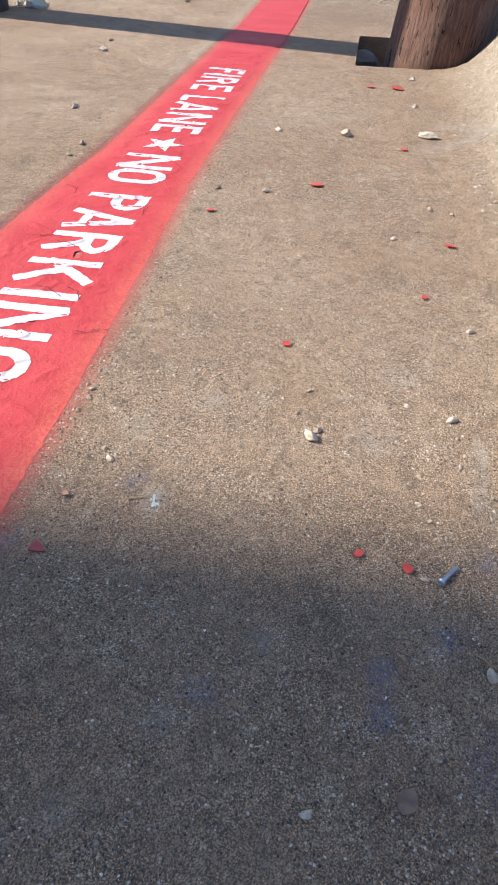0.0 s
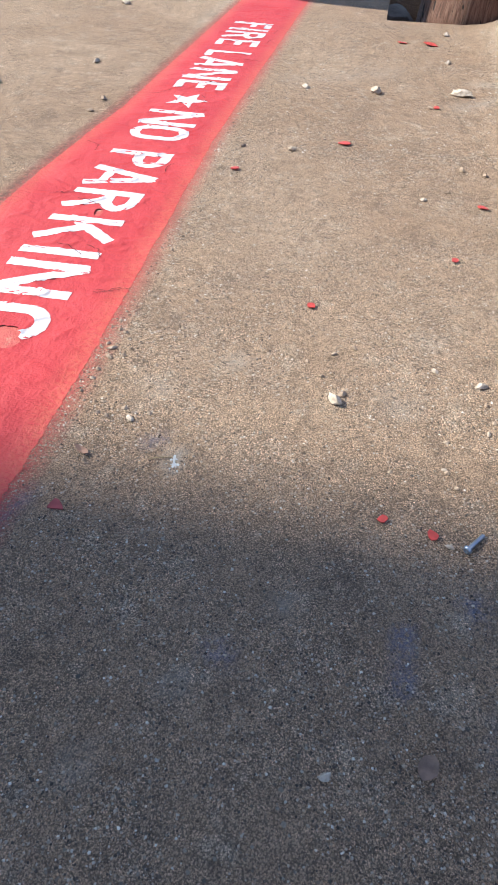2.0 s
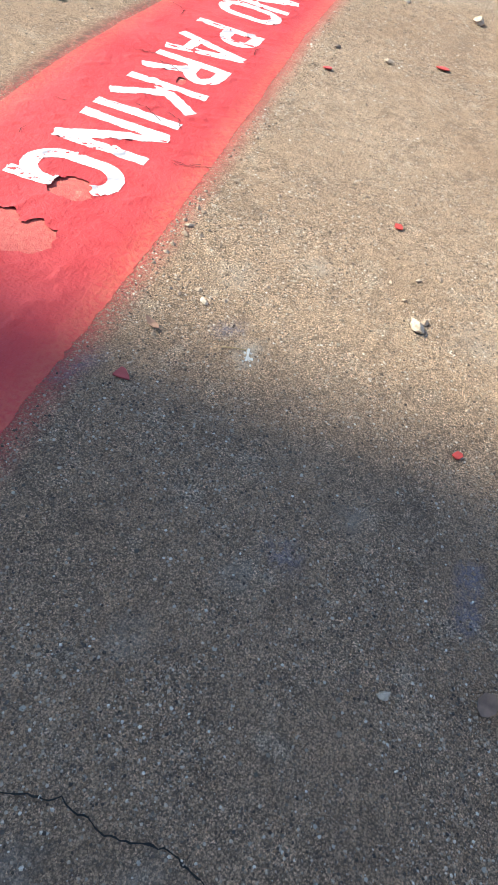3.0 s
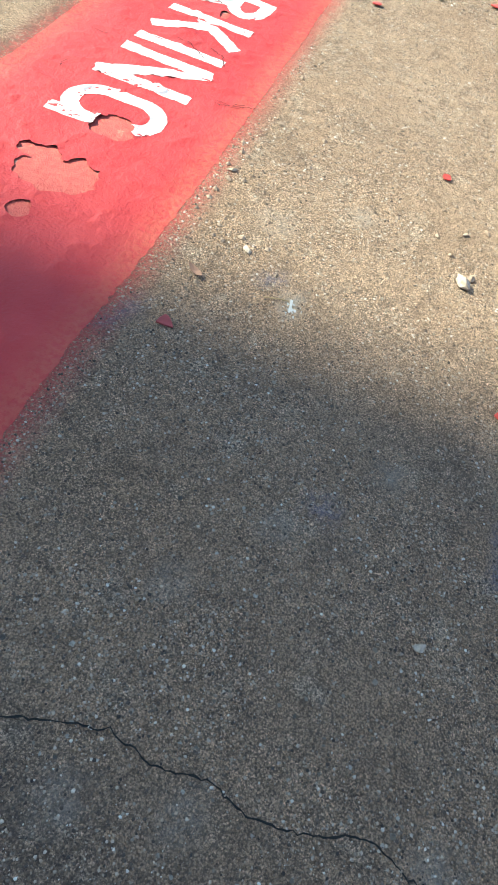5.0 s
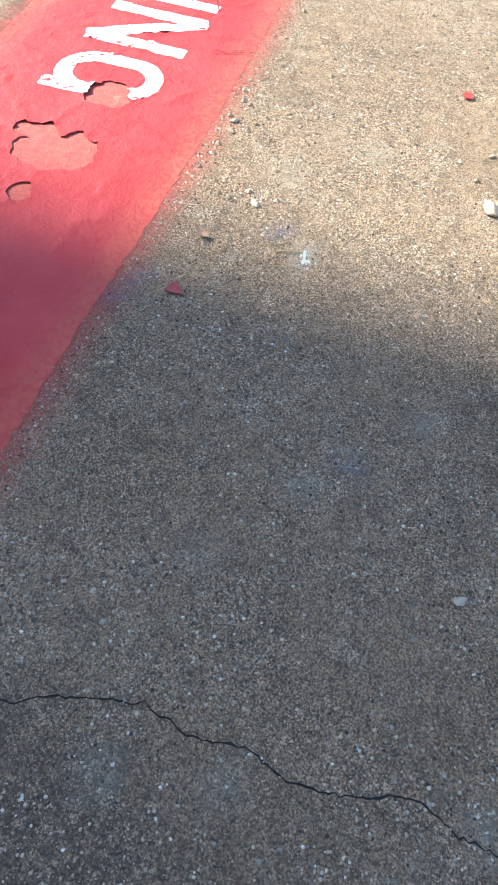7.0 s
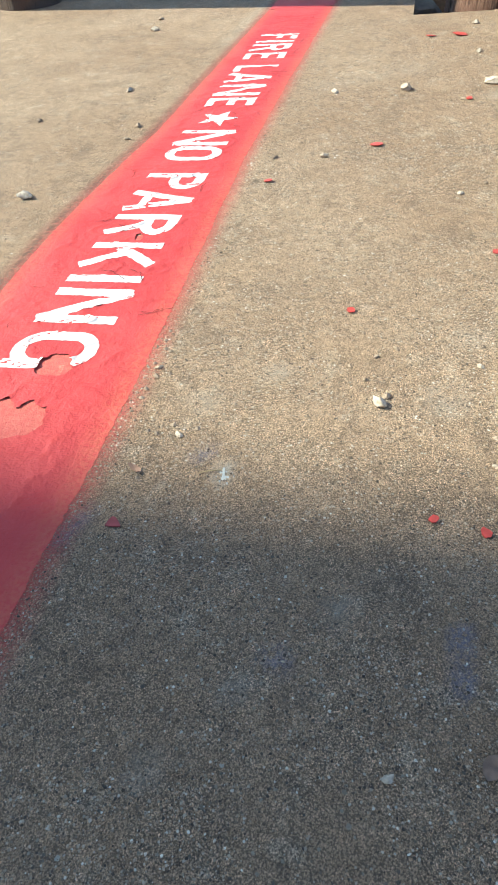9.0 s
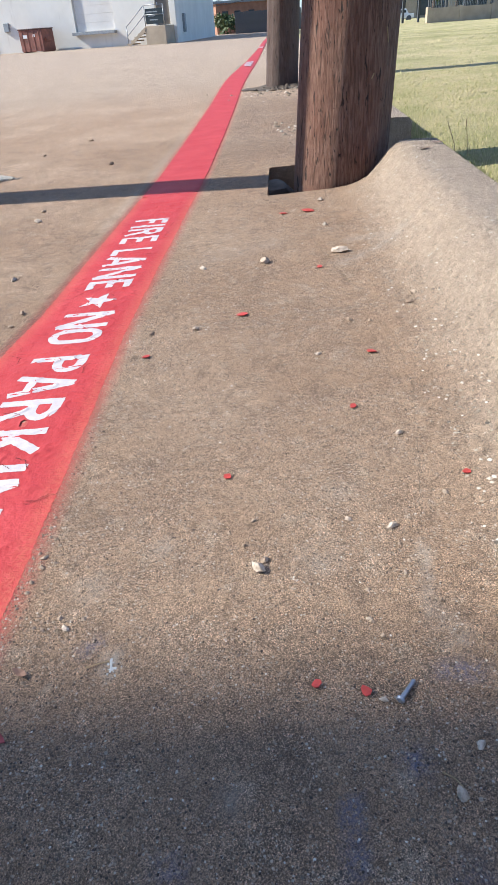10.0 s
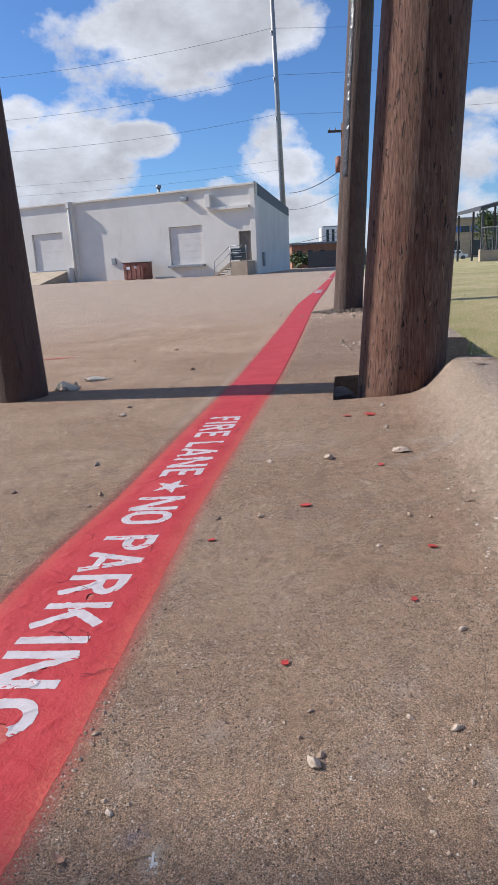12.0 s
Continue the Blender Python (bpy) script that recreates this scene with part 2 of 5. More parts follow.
def white_paint():
    m = Mat("white_lane_paint", 0.6)
    c = m.mix(m.span(m.noise(60.0, 5.0, 0.65), 0.3, 0.7), (0.48, 0.435, 0.45), (0.56, 0.52, 0.54))
    c = m.mix(m.span(m.noise(420.0, 3.0, 0.6), 0.62, 0.70, 0.0, 0.75), c, (0.62, 0.22, 0.20))
    m.color(c)
    m.bump(m.noise(420.0, 3.0, 0.6), 0.0010, 0.6)
    return m.m


def pole_wood(name, a, b, c, contrast=1.0):
    """Weathered round timber: fine fibre, short gouges, long checks and redder patches."""
    m = Mat(name, 0.8)
    fine = m.noise(6.0, 9.0, 0.72, m.scaled(m.obj, (30, 30, 2.4)), 0.7)
    col = m.ramp(m.span(fine, 0.5 - 0.24 / contrast, 0.5 + 0.24 / contrast), [(0.0, a), (0.45, b), (1.0, c)])
    patch = m.noise(2.4, 5.0, 0.65, m.scaled(m.obj, (4, 4, 1.6)))
    col = m.mix(m.span(patch, 0.42, 0.70, 0.0, 0.55), col, (b[0] * 0.78, b[1] * 0.56, b[2] * 0.50))
    gouge = m.span(m.noise(5.0, 4.0, 0.6, m.scaled(m.obj, (15, 15, 3.0)), 1.2), 0.60, 0.66)
    check = m.span(m.noise(3.6, 5.0, 0.65, m.scaled(m.obj, (36, 36, 0.9)), 0.9), 0.63, 0.69)
    cut = m.math("MAXIMUM", gouge, check)
    col = m.mix(m.math("MULTIPLY", cut, min(1.0, 0.85 * contrast)), col, tuple(x * 0.3 for x in a))
    m.color(col)
    n1 = m.bump(m.math("SUBTRACT", fine, cut), 0.009, 0.9)
    m.bump(m.noise(190.0, 4.0, 0.65, m.scaled(m.obj, (1, 1, 0.2))), 0.003, 0.8, n1)
    return m.m


def old_paint():
    m = Mat("old_faded_red_paint", 0.75)
    c = m.mix(m.span(m.noise(150.0, 5.0, 0.65), 0.3, 0.66), (0.41, 0.055, 0.050), (0.46, 0.095, 0.075))
    c = m.mix(m.span(m.noise(55.0, 4.0, 0.6), 0.62, 0.72, 0.0, 0.8), c, (0.42, 0.27, 0.19))
    m.color(c)
    m.bump(m.noise(500.0, 4.0, 0.65), 0.0012, 0.8)
    return m.m


M_RED, M_WHITE, M_OLD = red_paint(), white_paint(), old_paint()
M_POLE = pole_wood("creosoted_pole_wood", (0.085, 0.040, 0.027), (0.180, 0.088, 0.058), (0.285, 0.165, 0.122), 1.3)
M_POLE2 = pole_wood("dark_pole_wood", (0.045, 0.030, 0.025), (0.090, 0.060, 0.049), (0.140, 0.098, 0.082), 0.9)
M_POLE3 = pole_wood("brown_pole_wood", (0.075, 0.048, 0.038), (0.105, 0.064, 0.050), (0.135, 0.085, 0.068), 0.6)


def grass_ground():
    m = Mat("lawn_soil", 0.95)
    c = m.mix(m.span(m.noise(0.7, 6.0, 0.65), 0.34, 0.60), (0.29, 0.28, 0.10), (0.60, 0.49, 0.28))
    c = m.mix(m.span(m.noise(6.0, 6.0, 0.7), 0.35, 0.7, 0.0, 0.7), c, (0.38, 0.36, 0.15))
    c = m.mix(m.span(m.noise(140.0, 3.0, 0.6), 0.45, 0.65, 0.0, 0.45), c, (0.15, 0.155, 0.055))
    m.color(c)
    m.bump(m.noise(70.0, 5.0, 0.7), 0.03, 1.0)
    return m.m


def blade_mat():
    m = Mat("grass_blade", 0.7)
    c = m.ramp(m.island(), [(0.0, (0.22, 0.25, 0.07)), (0.35, (0.36, 0.36, 0.12)), (0.6, (0.52, 0.45, 0.22)), (1.0, (0.66, 0.55, 0.33))])
    m.color(c)
    return m.m


def wall_mat():
    m = Mat("pale_painted_wall", 0.85)
    c = m.mix(m.span(m.noise(0.5, 5.0, 0.6), 0.3, 0.7), (0.67, 0.645, 0.59), (0.75, 0.725, 0.67))
    c = m.mix(m.span(m.noise(3.0, 5.0, 0.6, m.scaled(m.pos, (1, 1, 0.15))), 0.58, 0.75, 0, 0.35), c, (0.46, 0.43, 0.39))
    m.color(c)
    m.bump(m.noise(20.0, 4.0, 0.6), 0.01, 0.4)
    return m.m


def stone_mat(name, lo, hi):
    m = Mat(name, 0.85)
    c = m.mix(m.random(), lo, hi)
    c = m.mix(m.span(m.noise(180.0, 5.0, 0.65, m.obj), 0.4, 0.7), c, tuple(x * 0.6 for x in lo))
    m.color(c)
    m.bump(m.noise(300.0, 4.0, 0.6, m.obj), 0.0012, 0.8)
    return m.m


def grain_mat():
    m = Mat("loose_grains", 0.85)
    m.color(m.ramp(m.island(), [(0.0, (0.12, 0.10, 0.085)), (0.25, (0.26, 0.21, 0.16)), (0.6, (0.40, 0.33, 0.25)), (0.88, (0.58, 0.52, 0.44)), (1.0, (0.78, 0.74, 0.68))]))
    return m.m


M_LAWN, M_BLADE, M_WALL = grass_ground(), blade_mat(), wall_mat()
M_PALE = stone_mat("pale_limestone", (0.45, 0.35, 0.265), (0.62, 0.52, 0.43))
M_TAN = stone_mat("tan_gravel", (0.30, 0.21, 0.15), (0.50, 0.38, 0.28))
M_CHIP = plain("red_paint_chip", (0.52, 0.060, 0.048), 0.5, 0, 0.2, 90.0, 0.0006, 400.0)
M_GRAIN = grain_mat()
M_DARK = plain("dark_soil", (0.095, 0.072, 0.055), 0.95, 0, 0.35, 30.0, 0.004, 60.0)
M_STEEL = plain("zinc_steel", (0.42, 0.45, 0.52), 0.35, 0.9, 0.15, 60.0)
M_LEAF = plain("dry_brown_leaf", (0.20, 0.125, 0.09), 0.7, 0, 0.3, 120.0, 0.0006, 300.0)
M_TWIG = plain("dry_twig", (0.33, 0.24, 0.13), 0.8, 0, 0.3, 90.0)
M_GREYMETAL = plain("grey_metal", (0.30, 0.31, 0.32), 0.5, 0.6, 0.15)
M_DARKTRIM = plain("dark_parapet", (0.075, 0.078, 0.085), 0.6, 0, 0.2, 2.0)
M_RUST = plain("rusty_red_steel", (0.23, 0.085, 0.060), 0.65, 0, 0.3, 2.5, 0.003, 30.0)
M_DOOR = plain("white_dock_door", (0.66, 0.63, 0.59), 0.6, 0, 0.06, 1.0)
M_GLASS_DARK = plain("dark_window", (0.03, 0.035, 0.045), 0.12, 0, 0.2, 1.0)
M_BRICK = plain("far_brick", (0.34, 0.17, 0.105), 0.9, 0, 0.2, 1.5)
M_TOWER = plain("far_white_cladding", (0.74, 0.74, 0.74), 0.6, 0, 0.05, 0.3)
M_BLUE = plain("far_blue_panel", (0.06, 0.17, 0.55), 0.5, 0, 0.15, 0.6)
M_TANWALL = plain("tan_block_wall", (0.42, 0.34, 0.25), 0.9, 0, 0.12, 1.5)
M_BLACK = plain("black_cable", (0.075, 0.085, 0.10), 0.6, 0, 0.1)


# ---- helpers ----
def lane_x(y):
    """The lane stripe's kerbside line."""
    return -0.2 + 0.147 * y


EDGE_Y = [0.0, 0.5, 0.7, 0.86, 1.0, 1.15, 1.3, 1.6, 2.1, 2.65, 3.5, 4.9, 6.0, 7.0, 8.0, 10.5, 16.0, 30.0]
EDGE_L = [0.222, 0.222, 0.225, 0.230, 0.225, 0.215, 0.202, 0.197, 0.186, 0.170, 0.177, 0.192, 0.218, 0.240, 0.238, 0.185, 0.165, 0.29]
EDGE_R = [0.010, 0.013, 0.009, 0.004, 0.001, -0.004, -0.003, 0.000, 0.006, 0.014, 0.010, -0.009, -0.029, -0.037, -0.036, -0.020, -0.045, -0.15]


def stripe_l(y):
    """How far the paint reaches from the line towards the lot."""
    return np.interp(y, EDGE_Y, EDGE_L)


def stripe_r(y):
    """How far the paint strays over its kerbside line."""
    return np.interp(y, EDGE_Y, EDGE_R)


def smooth(a, b, v):
    k = np.clip((v - a) / (b - a), 0, 1)
    return k * k * (3 - 2 * k)


def land(x, y):
    """The height of the paved ground."""
    k = smooth(6.0, 36.0, y)
    return math.tan(radians(1.6)) * np.clip(x, -5, 4) * (1 - k) - 0.08 * k


def mesh_of(name, verts, faces, mat, parent=None, smoothed=False):
    me = bpy.data.meshes.new(name)
    me.from_pydata([tuple(v) for v in verts], [], faces)
    me.materials.append(mat)
    if smoothed:
        me.polygons.foreach_set("use_smooth", [True] * len(me.polygons))
    me.update()
    ob = new(name, me)
    if parent:
        ob.parent = parent
    return ob


def part(name, bm, mat, parent=None, label=""):
    me = bpy.data.meshes.new(name)
    bm.to_mesh(me)
    bm.free()
    me.materials.append(mat)
    ob = new(name, me)
    if parent:
        ob.parent = parent
    return tagged(ob, label)


def empty(name, m, label, category, group="", kind=""):
    ob = new(name)
    ob.empty_display_size = 0.05
    ob.matrix_basis = m
    return tagged(ob, label, category, group, kind)


def add_box(bm, x0, x1, y0, y1, z0, z1, bev=0.0):
    made = bmesh.ops.create_cube(bm, size=1.0)["verts"]
    for v in made:
        v.co = Vector((x0 + (v.co.x + 0.5) * (x1 - x0), y0 + (v.co.y + 0.5) * (y1 - y0), z0 + (v.co.z + 0.5) * (z1 - z0)))
    if bev:
        edges = list({e for v in made for e in v.link_edges})
        bmesh.ops.bevel(bm, geom=edges, offset=bev, segments=2, affect="EDGES", profile=0.6)
    return bm


def box(x0, x1, y0, y1, z0, z1, bev=0.0):
    return add_box(bmesh.new(), x0, x1, y0, y1, z0, z1, bev)


def add_tube(bm, a, b, r0, r1=None, n=12, caps=True):
    a, b = Vector(a), Vector(b)
    r1 = r0 if r1 is None else r1
    q = (b - a).to_track_quat("Z", "Y")
    rings = []
    for p, r in ((a, r0), (b, r1)):
        rings.append([bm.verts.new(p + q @ Vector((r * math.cos(k * math.tau / n), r * math.sin(k * math.tau / n), 0))) for k in range(n)])
    for k in range(n):
        f = bm.faces.new((rings[0][k], rings[0][(k + 1) % n], rings[1][(k + 1) % n], rings[1][k]))
        f.smooth = n > 6
    if caps:
        bm.faces.new(rings[0][::-1])
        bm.faces.new(rings[1])
    return bm


def tube(a, b, r0, r1=None, n=12):
    return add_tube(bmesh.new(), a, b, r0, r1, n)


def steps(a, b, h):
    return list(np.linspace(a, b, max(2, int(round((b - a) / h)) + 1)))


def grow(a, b, first, ratio=1.25):
    out, p, h = [], a, first
    sign = 1 if b > a else -1
    while (b - p) * sign > h * 1.3:
        p += h * sign
        out.append(p)
        h *= ratio
    return out + [b]


# ---- the ground ----
KERB_U = [0.46, 0.50, 0.52, 0.54, 0.555, 0.57, 0.585, 0.60, 0.615, 0.634, 0.655, 0.68, 0.74, 0.785, 0.80]
KERB_Z = [0.0, 0.003, 0.006, 0.011, 0.017, 0.024, 0.037, 0.053, 0.073, 0.097, 0.113, 0.119, 0.117, 0.113, 0.101]
PIT_U, PIT_Y0, PIT_Y1 = 0.25, 2.12, 2.57


def wobble(x, y, f, amp):
    return amp * noise.noise(Vector((x * f, y * f, 3.3)))


def kerb_z(u):
    return float(np.interp(u, KERB_U, KERB_Z))


def sheet(us, ys, height, keep):
    """Verts and faces of a grid that follows the lane; keep(u, y) picks its cells."""
    us, ys = sorted(set(round(u, 5) for u in us)), sorted(set(round(y, 5) for y in ys))
    verts, faces, index = [], [], {}

    def at(i, j):
        if (i, j) not in index:
            u, y = us[i], ys[j]
            x = lane_x(y) + u
            index[i, j] = len(verts)
            verts.append((x, y, float(height(u, x, y))))
        return index[i, j]

    for j in range(len(ys) - 1):
        for i in range(len(us) - 1):
            if keep((us[i] + us[i + 1]) / 2, (ys[j] + ys[j + 1]) / 2):
                faces.append((at(i, j), at(i + 1, j), at(i + 1, j + 1), at(i, j + 1)))
    return verts, faces


def ground_z(u, x, y):
    return land(x, y) + (kerb_z(u) + (wobble(x, y, 14, 0.005) + wobble(x, y, 45, 0.005) + wobble(x, y, 110, 0.0030)) * smooth(0.46, 0.6, u) * (1 - 0.8 * smooth(0.63, 0.69, u)) if u > 0.46 else 0.0)


ys_all = grow(-0.3, -60, 0.05)[::-1] + steps(-0.3, 2.12, 0.009) + steps(2.12, 2.57, 0.03) + grow(2.57, 260, 0.03, 1.12)
us_all = grow(-0.46, -200, 0.03, 1.2)[::-1] + steps(-0.46, 0.46, 0.0092)


def soft_line(pts, x, y, r):
    """1 on the line through pts, fading to 0 at the distance r."""
    best = np.full(x.shape, 9.0)
    for (ax, ay), (bx, by) in zip(pts[:-1], pts[1:]):
        dx, dy = bx - ax, by - ay
        k = np.clip(((x - ax) * dx + (y - ay) * dy) / (dx * dx + dy * dy + 1e-9), 0, 1)
        best = np.minimum(best, np.hypot(x - ax - k * dx, y - ay - k * dy))
    return np.clip(1 - best / r, 0, 1)


def marks(ob):
    """Attributes for the paint mist beside the stripe, faded blue paint and pale dust."""
    me = ob.data
    co = np.empty(len(me.vertices) * 3)
    me.vertices.foreach_get("co", co)
    x, y = co[0::3], co[1::3]
    u = x - lane_x(y)
    edge = np.where(u > -0.1, u - stripe_r(y), -0.004 - stripe_l(y) - u)
    mist = np.clip(1 - edge / np.where(u > -0.1, 0.026, 0.022), 0, 1) ** 1.3
    grime = np.clip(1 - np.abs(u + stripe_l(y) + 0.010) / 0.016, 0, 1) * 0.8 * np.clip(1.6 - y * 0.5, 0.25, 1)
    damp = 0.75 * smooth(0.085, -0.03, y + 0.30 * x)  # a brown stain beyond the crack
    drab = 0.5 * smooth(2.5, 3.0, y) * smooth(5.7, 4.6, y) * smooth(0.0, 0.06, u) * smooth(0.52, 0.40, u)
    grime = np.maximum.reduce([grime, damp, drab])
    blue = np.maximum.reduce([
        0.9 * soft_line([(0.174, 0.255), (0.172, 0.245)], x, y, 0.011), 0.9 * soft_line([(0.170, 0.226), (0.168, 0.217)], x, y, 0.010), 0.8 * soft_line([(0.226, 0.282), (0.23, 0.275)], x, y, 0.012),
        0.6 * soft_line([(0.044, 0.236), (0.05, 0.23)], x, y, 0.012), 0.7 * soft_line([(0.275, 0.35), (0.30, 0.345)], x, y, 0.014),
        0.35 * soft_line([(0.24, 0.20), (0.23, 0.18)], x, y, 0.02), 0.35 * soft_line([(-0.115, 0.36), (-0.13, 0.33)], x, y, 0.012), 0.5 * soft_line([(-0.02, 0.43), (-0.03, 0.425)], x, y, 0.012)])
    dust = np.maximum.reduce([
        0.5 * soft_line([(0.306, 0.501), (0.297, 0.448), (0.286, 0.414)], x, y, 0.010), 0.4 * soft_line([(0.292, 0.40), (0.30, 0.38)], x, y, 0.02),
        0.5 * soft_line([(0.43, 1.40), (0.516, 1.451), (0.60, 1.51)], x, y, 0.035), 0.45 * soft_line([(0.50, 1.56), (0.555, 1.54), (0.56, 1.49)], x, y, 0.04),
        1.0 * soft_line([(-0.005, 0.398), (-0.004, 0.412)], x, y, 0.012), 0.2 * soft_line([(0.10, 1.52), (0.30, 1.60)], x, y, 0.06),
        0.3 * np.clip(1 - np.abs(u + stripe_l(y) + 0.035) / 0.035, 0, 1) * smooth(1.5, 2.2, y) * smooth(4.5, 3.2, y),
        *[k * np.clip(1.4 - np.hypot(x - a, y - b) / r, 0, 1) for a, b, r, k in ((-0.031, 0.158, 0.012, 0.34), (0.09, 0.272, 0.013, 0.34), (-0.053, 0.043, 0.013, 0.36), (0.005, 0.048, 0.011, 0.34), (0.13, 0.052, 0.014, 0.36),
                                                                              (0.021, 0.211, 0.011, 0.35), (0.042, 0.548, 0.014, 0.45), (-0.032, 0.50, 0.02, 0.3), (0.20, 0.50, 0.025, 0.3), (0.245, 0.603, 0.02, 0.3))], 0.2 * soft_line([(0.10, 0.03), (0.14, 0.02)], x, y, 0.02)])
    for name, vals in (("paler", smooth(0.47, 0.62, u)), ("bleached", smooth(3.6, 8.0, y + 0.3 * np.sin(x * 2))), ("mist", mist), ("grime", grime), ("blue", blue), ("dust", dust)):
        a = me.attributes.new(name, "FLOAT", "POINT")
        a.data.foreach_set("value", vals.astype(np.float32))


def in_pit(u, y):
    return u > PIT_U and PIT_Y0 < y < PIT_Y1


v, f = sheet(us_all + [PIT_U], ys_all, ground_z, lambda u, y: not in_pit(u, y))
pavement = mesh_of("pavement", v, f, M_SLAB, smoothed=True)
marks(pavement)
tagged(pavement, "worn tan concrete pavement with exposed fine aggregate", "pavement", kind="structure")


def kerb(name, ys, label):
    us = []
    for a, b in zip(KERB_U[:-1], KERB_U[1:]):
        us += steps(a, b, 0.009)
    v, f = sheet(us, ys, ground_z, lambda u, y: True)
    us = sorted(set(round(u, 5) for u in us))
    ys = sorted(set(round(y, 5) for y in ys))
    # back face down into the lawn, and both ends
    n = len(v)
    for y in ys:
        x = lane_x(y) + 0.80
        v.append((x, y, float(ground_z(0.80, x, y))))
        v.append((x + 0.004, y, float(land(x, y)) - 0.2))
    for j in range(len(ys) - 1):
        f.append((n + 2 * j, n + 2 * j + 1, n + 2 * j + 3, n + 2 * j + 2))
    for y, flip in ((ys[0], False), (ys[-1], True)):
        n = len(v)
        for u in us:
            x = lane_x(y) + u
            v.append((x, y, float(ground_z(u, x, y))))
            v.append((x, y, float(land(x, y)) - 0.2))
        for i in range(len(us) - 1):
            q = (n + 2 * i, n + 2 * i + 1, n + 2 * i + 3, n + 2 * i + 2)
            f.append(q if not flip else q[::-1])
    ob = mesh_of(name, v, f, M_KERB, smoothed=True)
    me = ob.data
    for p in me.polygons:
        if abs(p.normal.y) > 0.95 or p.normal.x > 0.8:
            p.use_smooth = False
    marks(ob)
    return tagged(ob, label, "kerb", kind="structure")


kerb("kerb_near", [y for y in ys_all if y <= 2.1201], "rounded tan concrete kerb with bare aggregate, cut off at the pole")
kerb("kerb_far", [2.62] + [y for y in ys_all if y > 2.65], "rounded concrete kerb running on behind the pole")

# lawn behind the kerb
def lawn_z(x, y):
    u = x - lane_x(y)
    return land(x, y) + 0.032 + 0.02 * noise.noise(Vector((x * 0.6, y * 0.6, 0))) - 0.02 * math.exp(-(u - 0.8) * 6)


v, f = sheet(steps(0.80, 3.0, 0.08) + grow(3.0, 220, 0.15, 1.25), ys_all[::3] + [260], lambda u, x, y: lawn_z(x, y), lambda u, y: True)
lawn = mesh_of("lawn_ground", v, f, M_LAWN, smoothed=True)
tagged(lawn, "mown lawn, green with dry straw-coloured patches", "lawn", kind="structure")

# the pit that is cut round the pole
bm = bmesh.new()
x0a, x0b = lane_x(PIT_Y0) + PIT_U, lane_x(PIT_Y1) + PIT_U
x1a, x1b = lane_x(PIT_Y0) + 0.80, lane_x(PIT_Y1) + 0.80
zt = float(land(x0a, 2.2))
top = [bm.verts.new(p) for p in ((x0a, PIT_Y0, float(land(x0a, PIT_Y0))), (x0a + 0.55, PIT_Y0, float(land(x1a, PIT_Y0))), (x1b, PIT_Y1, float(land(x1b, PIT_Y1))), (x0b, PIT_Y1, float(land(x0b, PIT_Y1))))]
low = [bm.verts.new((v.co.x, v.co.y, v.co.z - 0.11)) for v in top]
for a, b in ((0, 1), (2, 3), (3, 0)):
    bm.faces.new((top[a], top[b], low[b], low[a]))
bmesh.ops.recalc_face_normals(bm, faces=bm.faces)
pit = part("pole_pit", bm, M_SLAB)
tagged(pit, "square pit cut through the pavement round the pole", "pit", kind="structure")
gx, gy = steps(x0a - 0.02, x1b + 0.3, 0.03), steps(PIT_Y0 - 0.02, PIT_Y1 + 0.08, 0.03)
v = [(x, y, zt - 0.085 + wobble(x, y, 9, 0.02) + wobble(x, y, 30, 0.008)) for y in gy for x in gx]
f = [(j * len(gx) + i, j * len(gx) + i + 1, (j + 1) * len(gx) + i + 1, (j + 1) * len(gx) + i) for j in range(len(gy) - 1) for i in range(len(gx) - 1)]
tagged(mesh_of("pit_soil", v, f, M_DARK, smoothed=True), "dark dry soil at the bottom of the pit", "soil", kind="structure")


# ---- the red stripe and its writing ----
def marched(field, xs, ys, place):
    """The part of a grid where field > 0, cut along its outline."""
    verts, faces, index = [], [], {}
    F = [[field(x, y) for x in xs] for y in ys]

    def corner(i, j):
        k = (i, j)
        if k not in index:
            index[k] = len(verts)
            verts.append(place(xs[i], ys[j]))
        return index[k]

    def cut(i0, j0, i1, j1):
        k = (min((i0, j0), (i1, j1)), max((i0, j0), (i1, j1)), "c")
        if k not in index:
            a, b = F[j0][i0], F[j1][i1]
            t = a / (a - b)
            index[k] = len(verts)
            verts.append(place(xs[i0] + (xs[i1] - xs[i0]) * t, ys[j0] + (ys[j1] - ys[j0]) * t))
        return index[k]

    for j in range(len(ys) - 1):
        for i in range(len(xs) - 1):
            ring = ((i, j), (i + 1, j), (i + 1, j + 1), (i, j + 1))
            ins = [F[b][a] > 0 for a, b in ring]
            if not any(ins):
                continue
            poly = []
            for k in range(4):
                (a, b), (c, d) = ring[k], ring[(k + 1) % 4]
                if ins[k]:
                    poly.append(corner(a, b))
                if ins[k] != ins[(k + 1) % 4]:
                    poly.append(cut(a, b, c, d))
            if len(poly) > 2:
                faces.append(tuple(poly))
    return verts, faces


FLAKES = [(-0.218, 0.474, 0.037, 0.024), (-0.243, 0.495, 0.020, 0.011), (-0.2326, 0.418, 0.009, 0.011), (-0.204, 0.562, 0.019, 0.020), (-0.166, 0.852, 0.006, 0.010)]


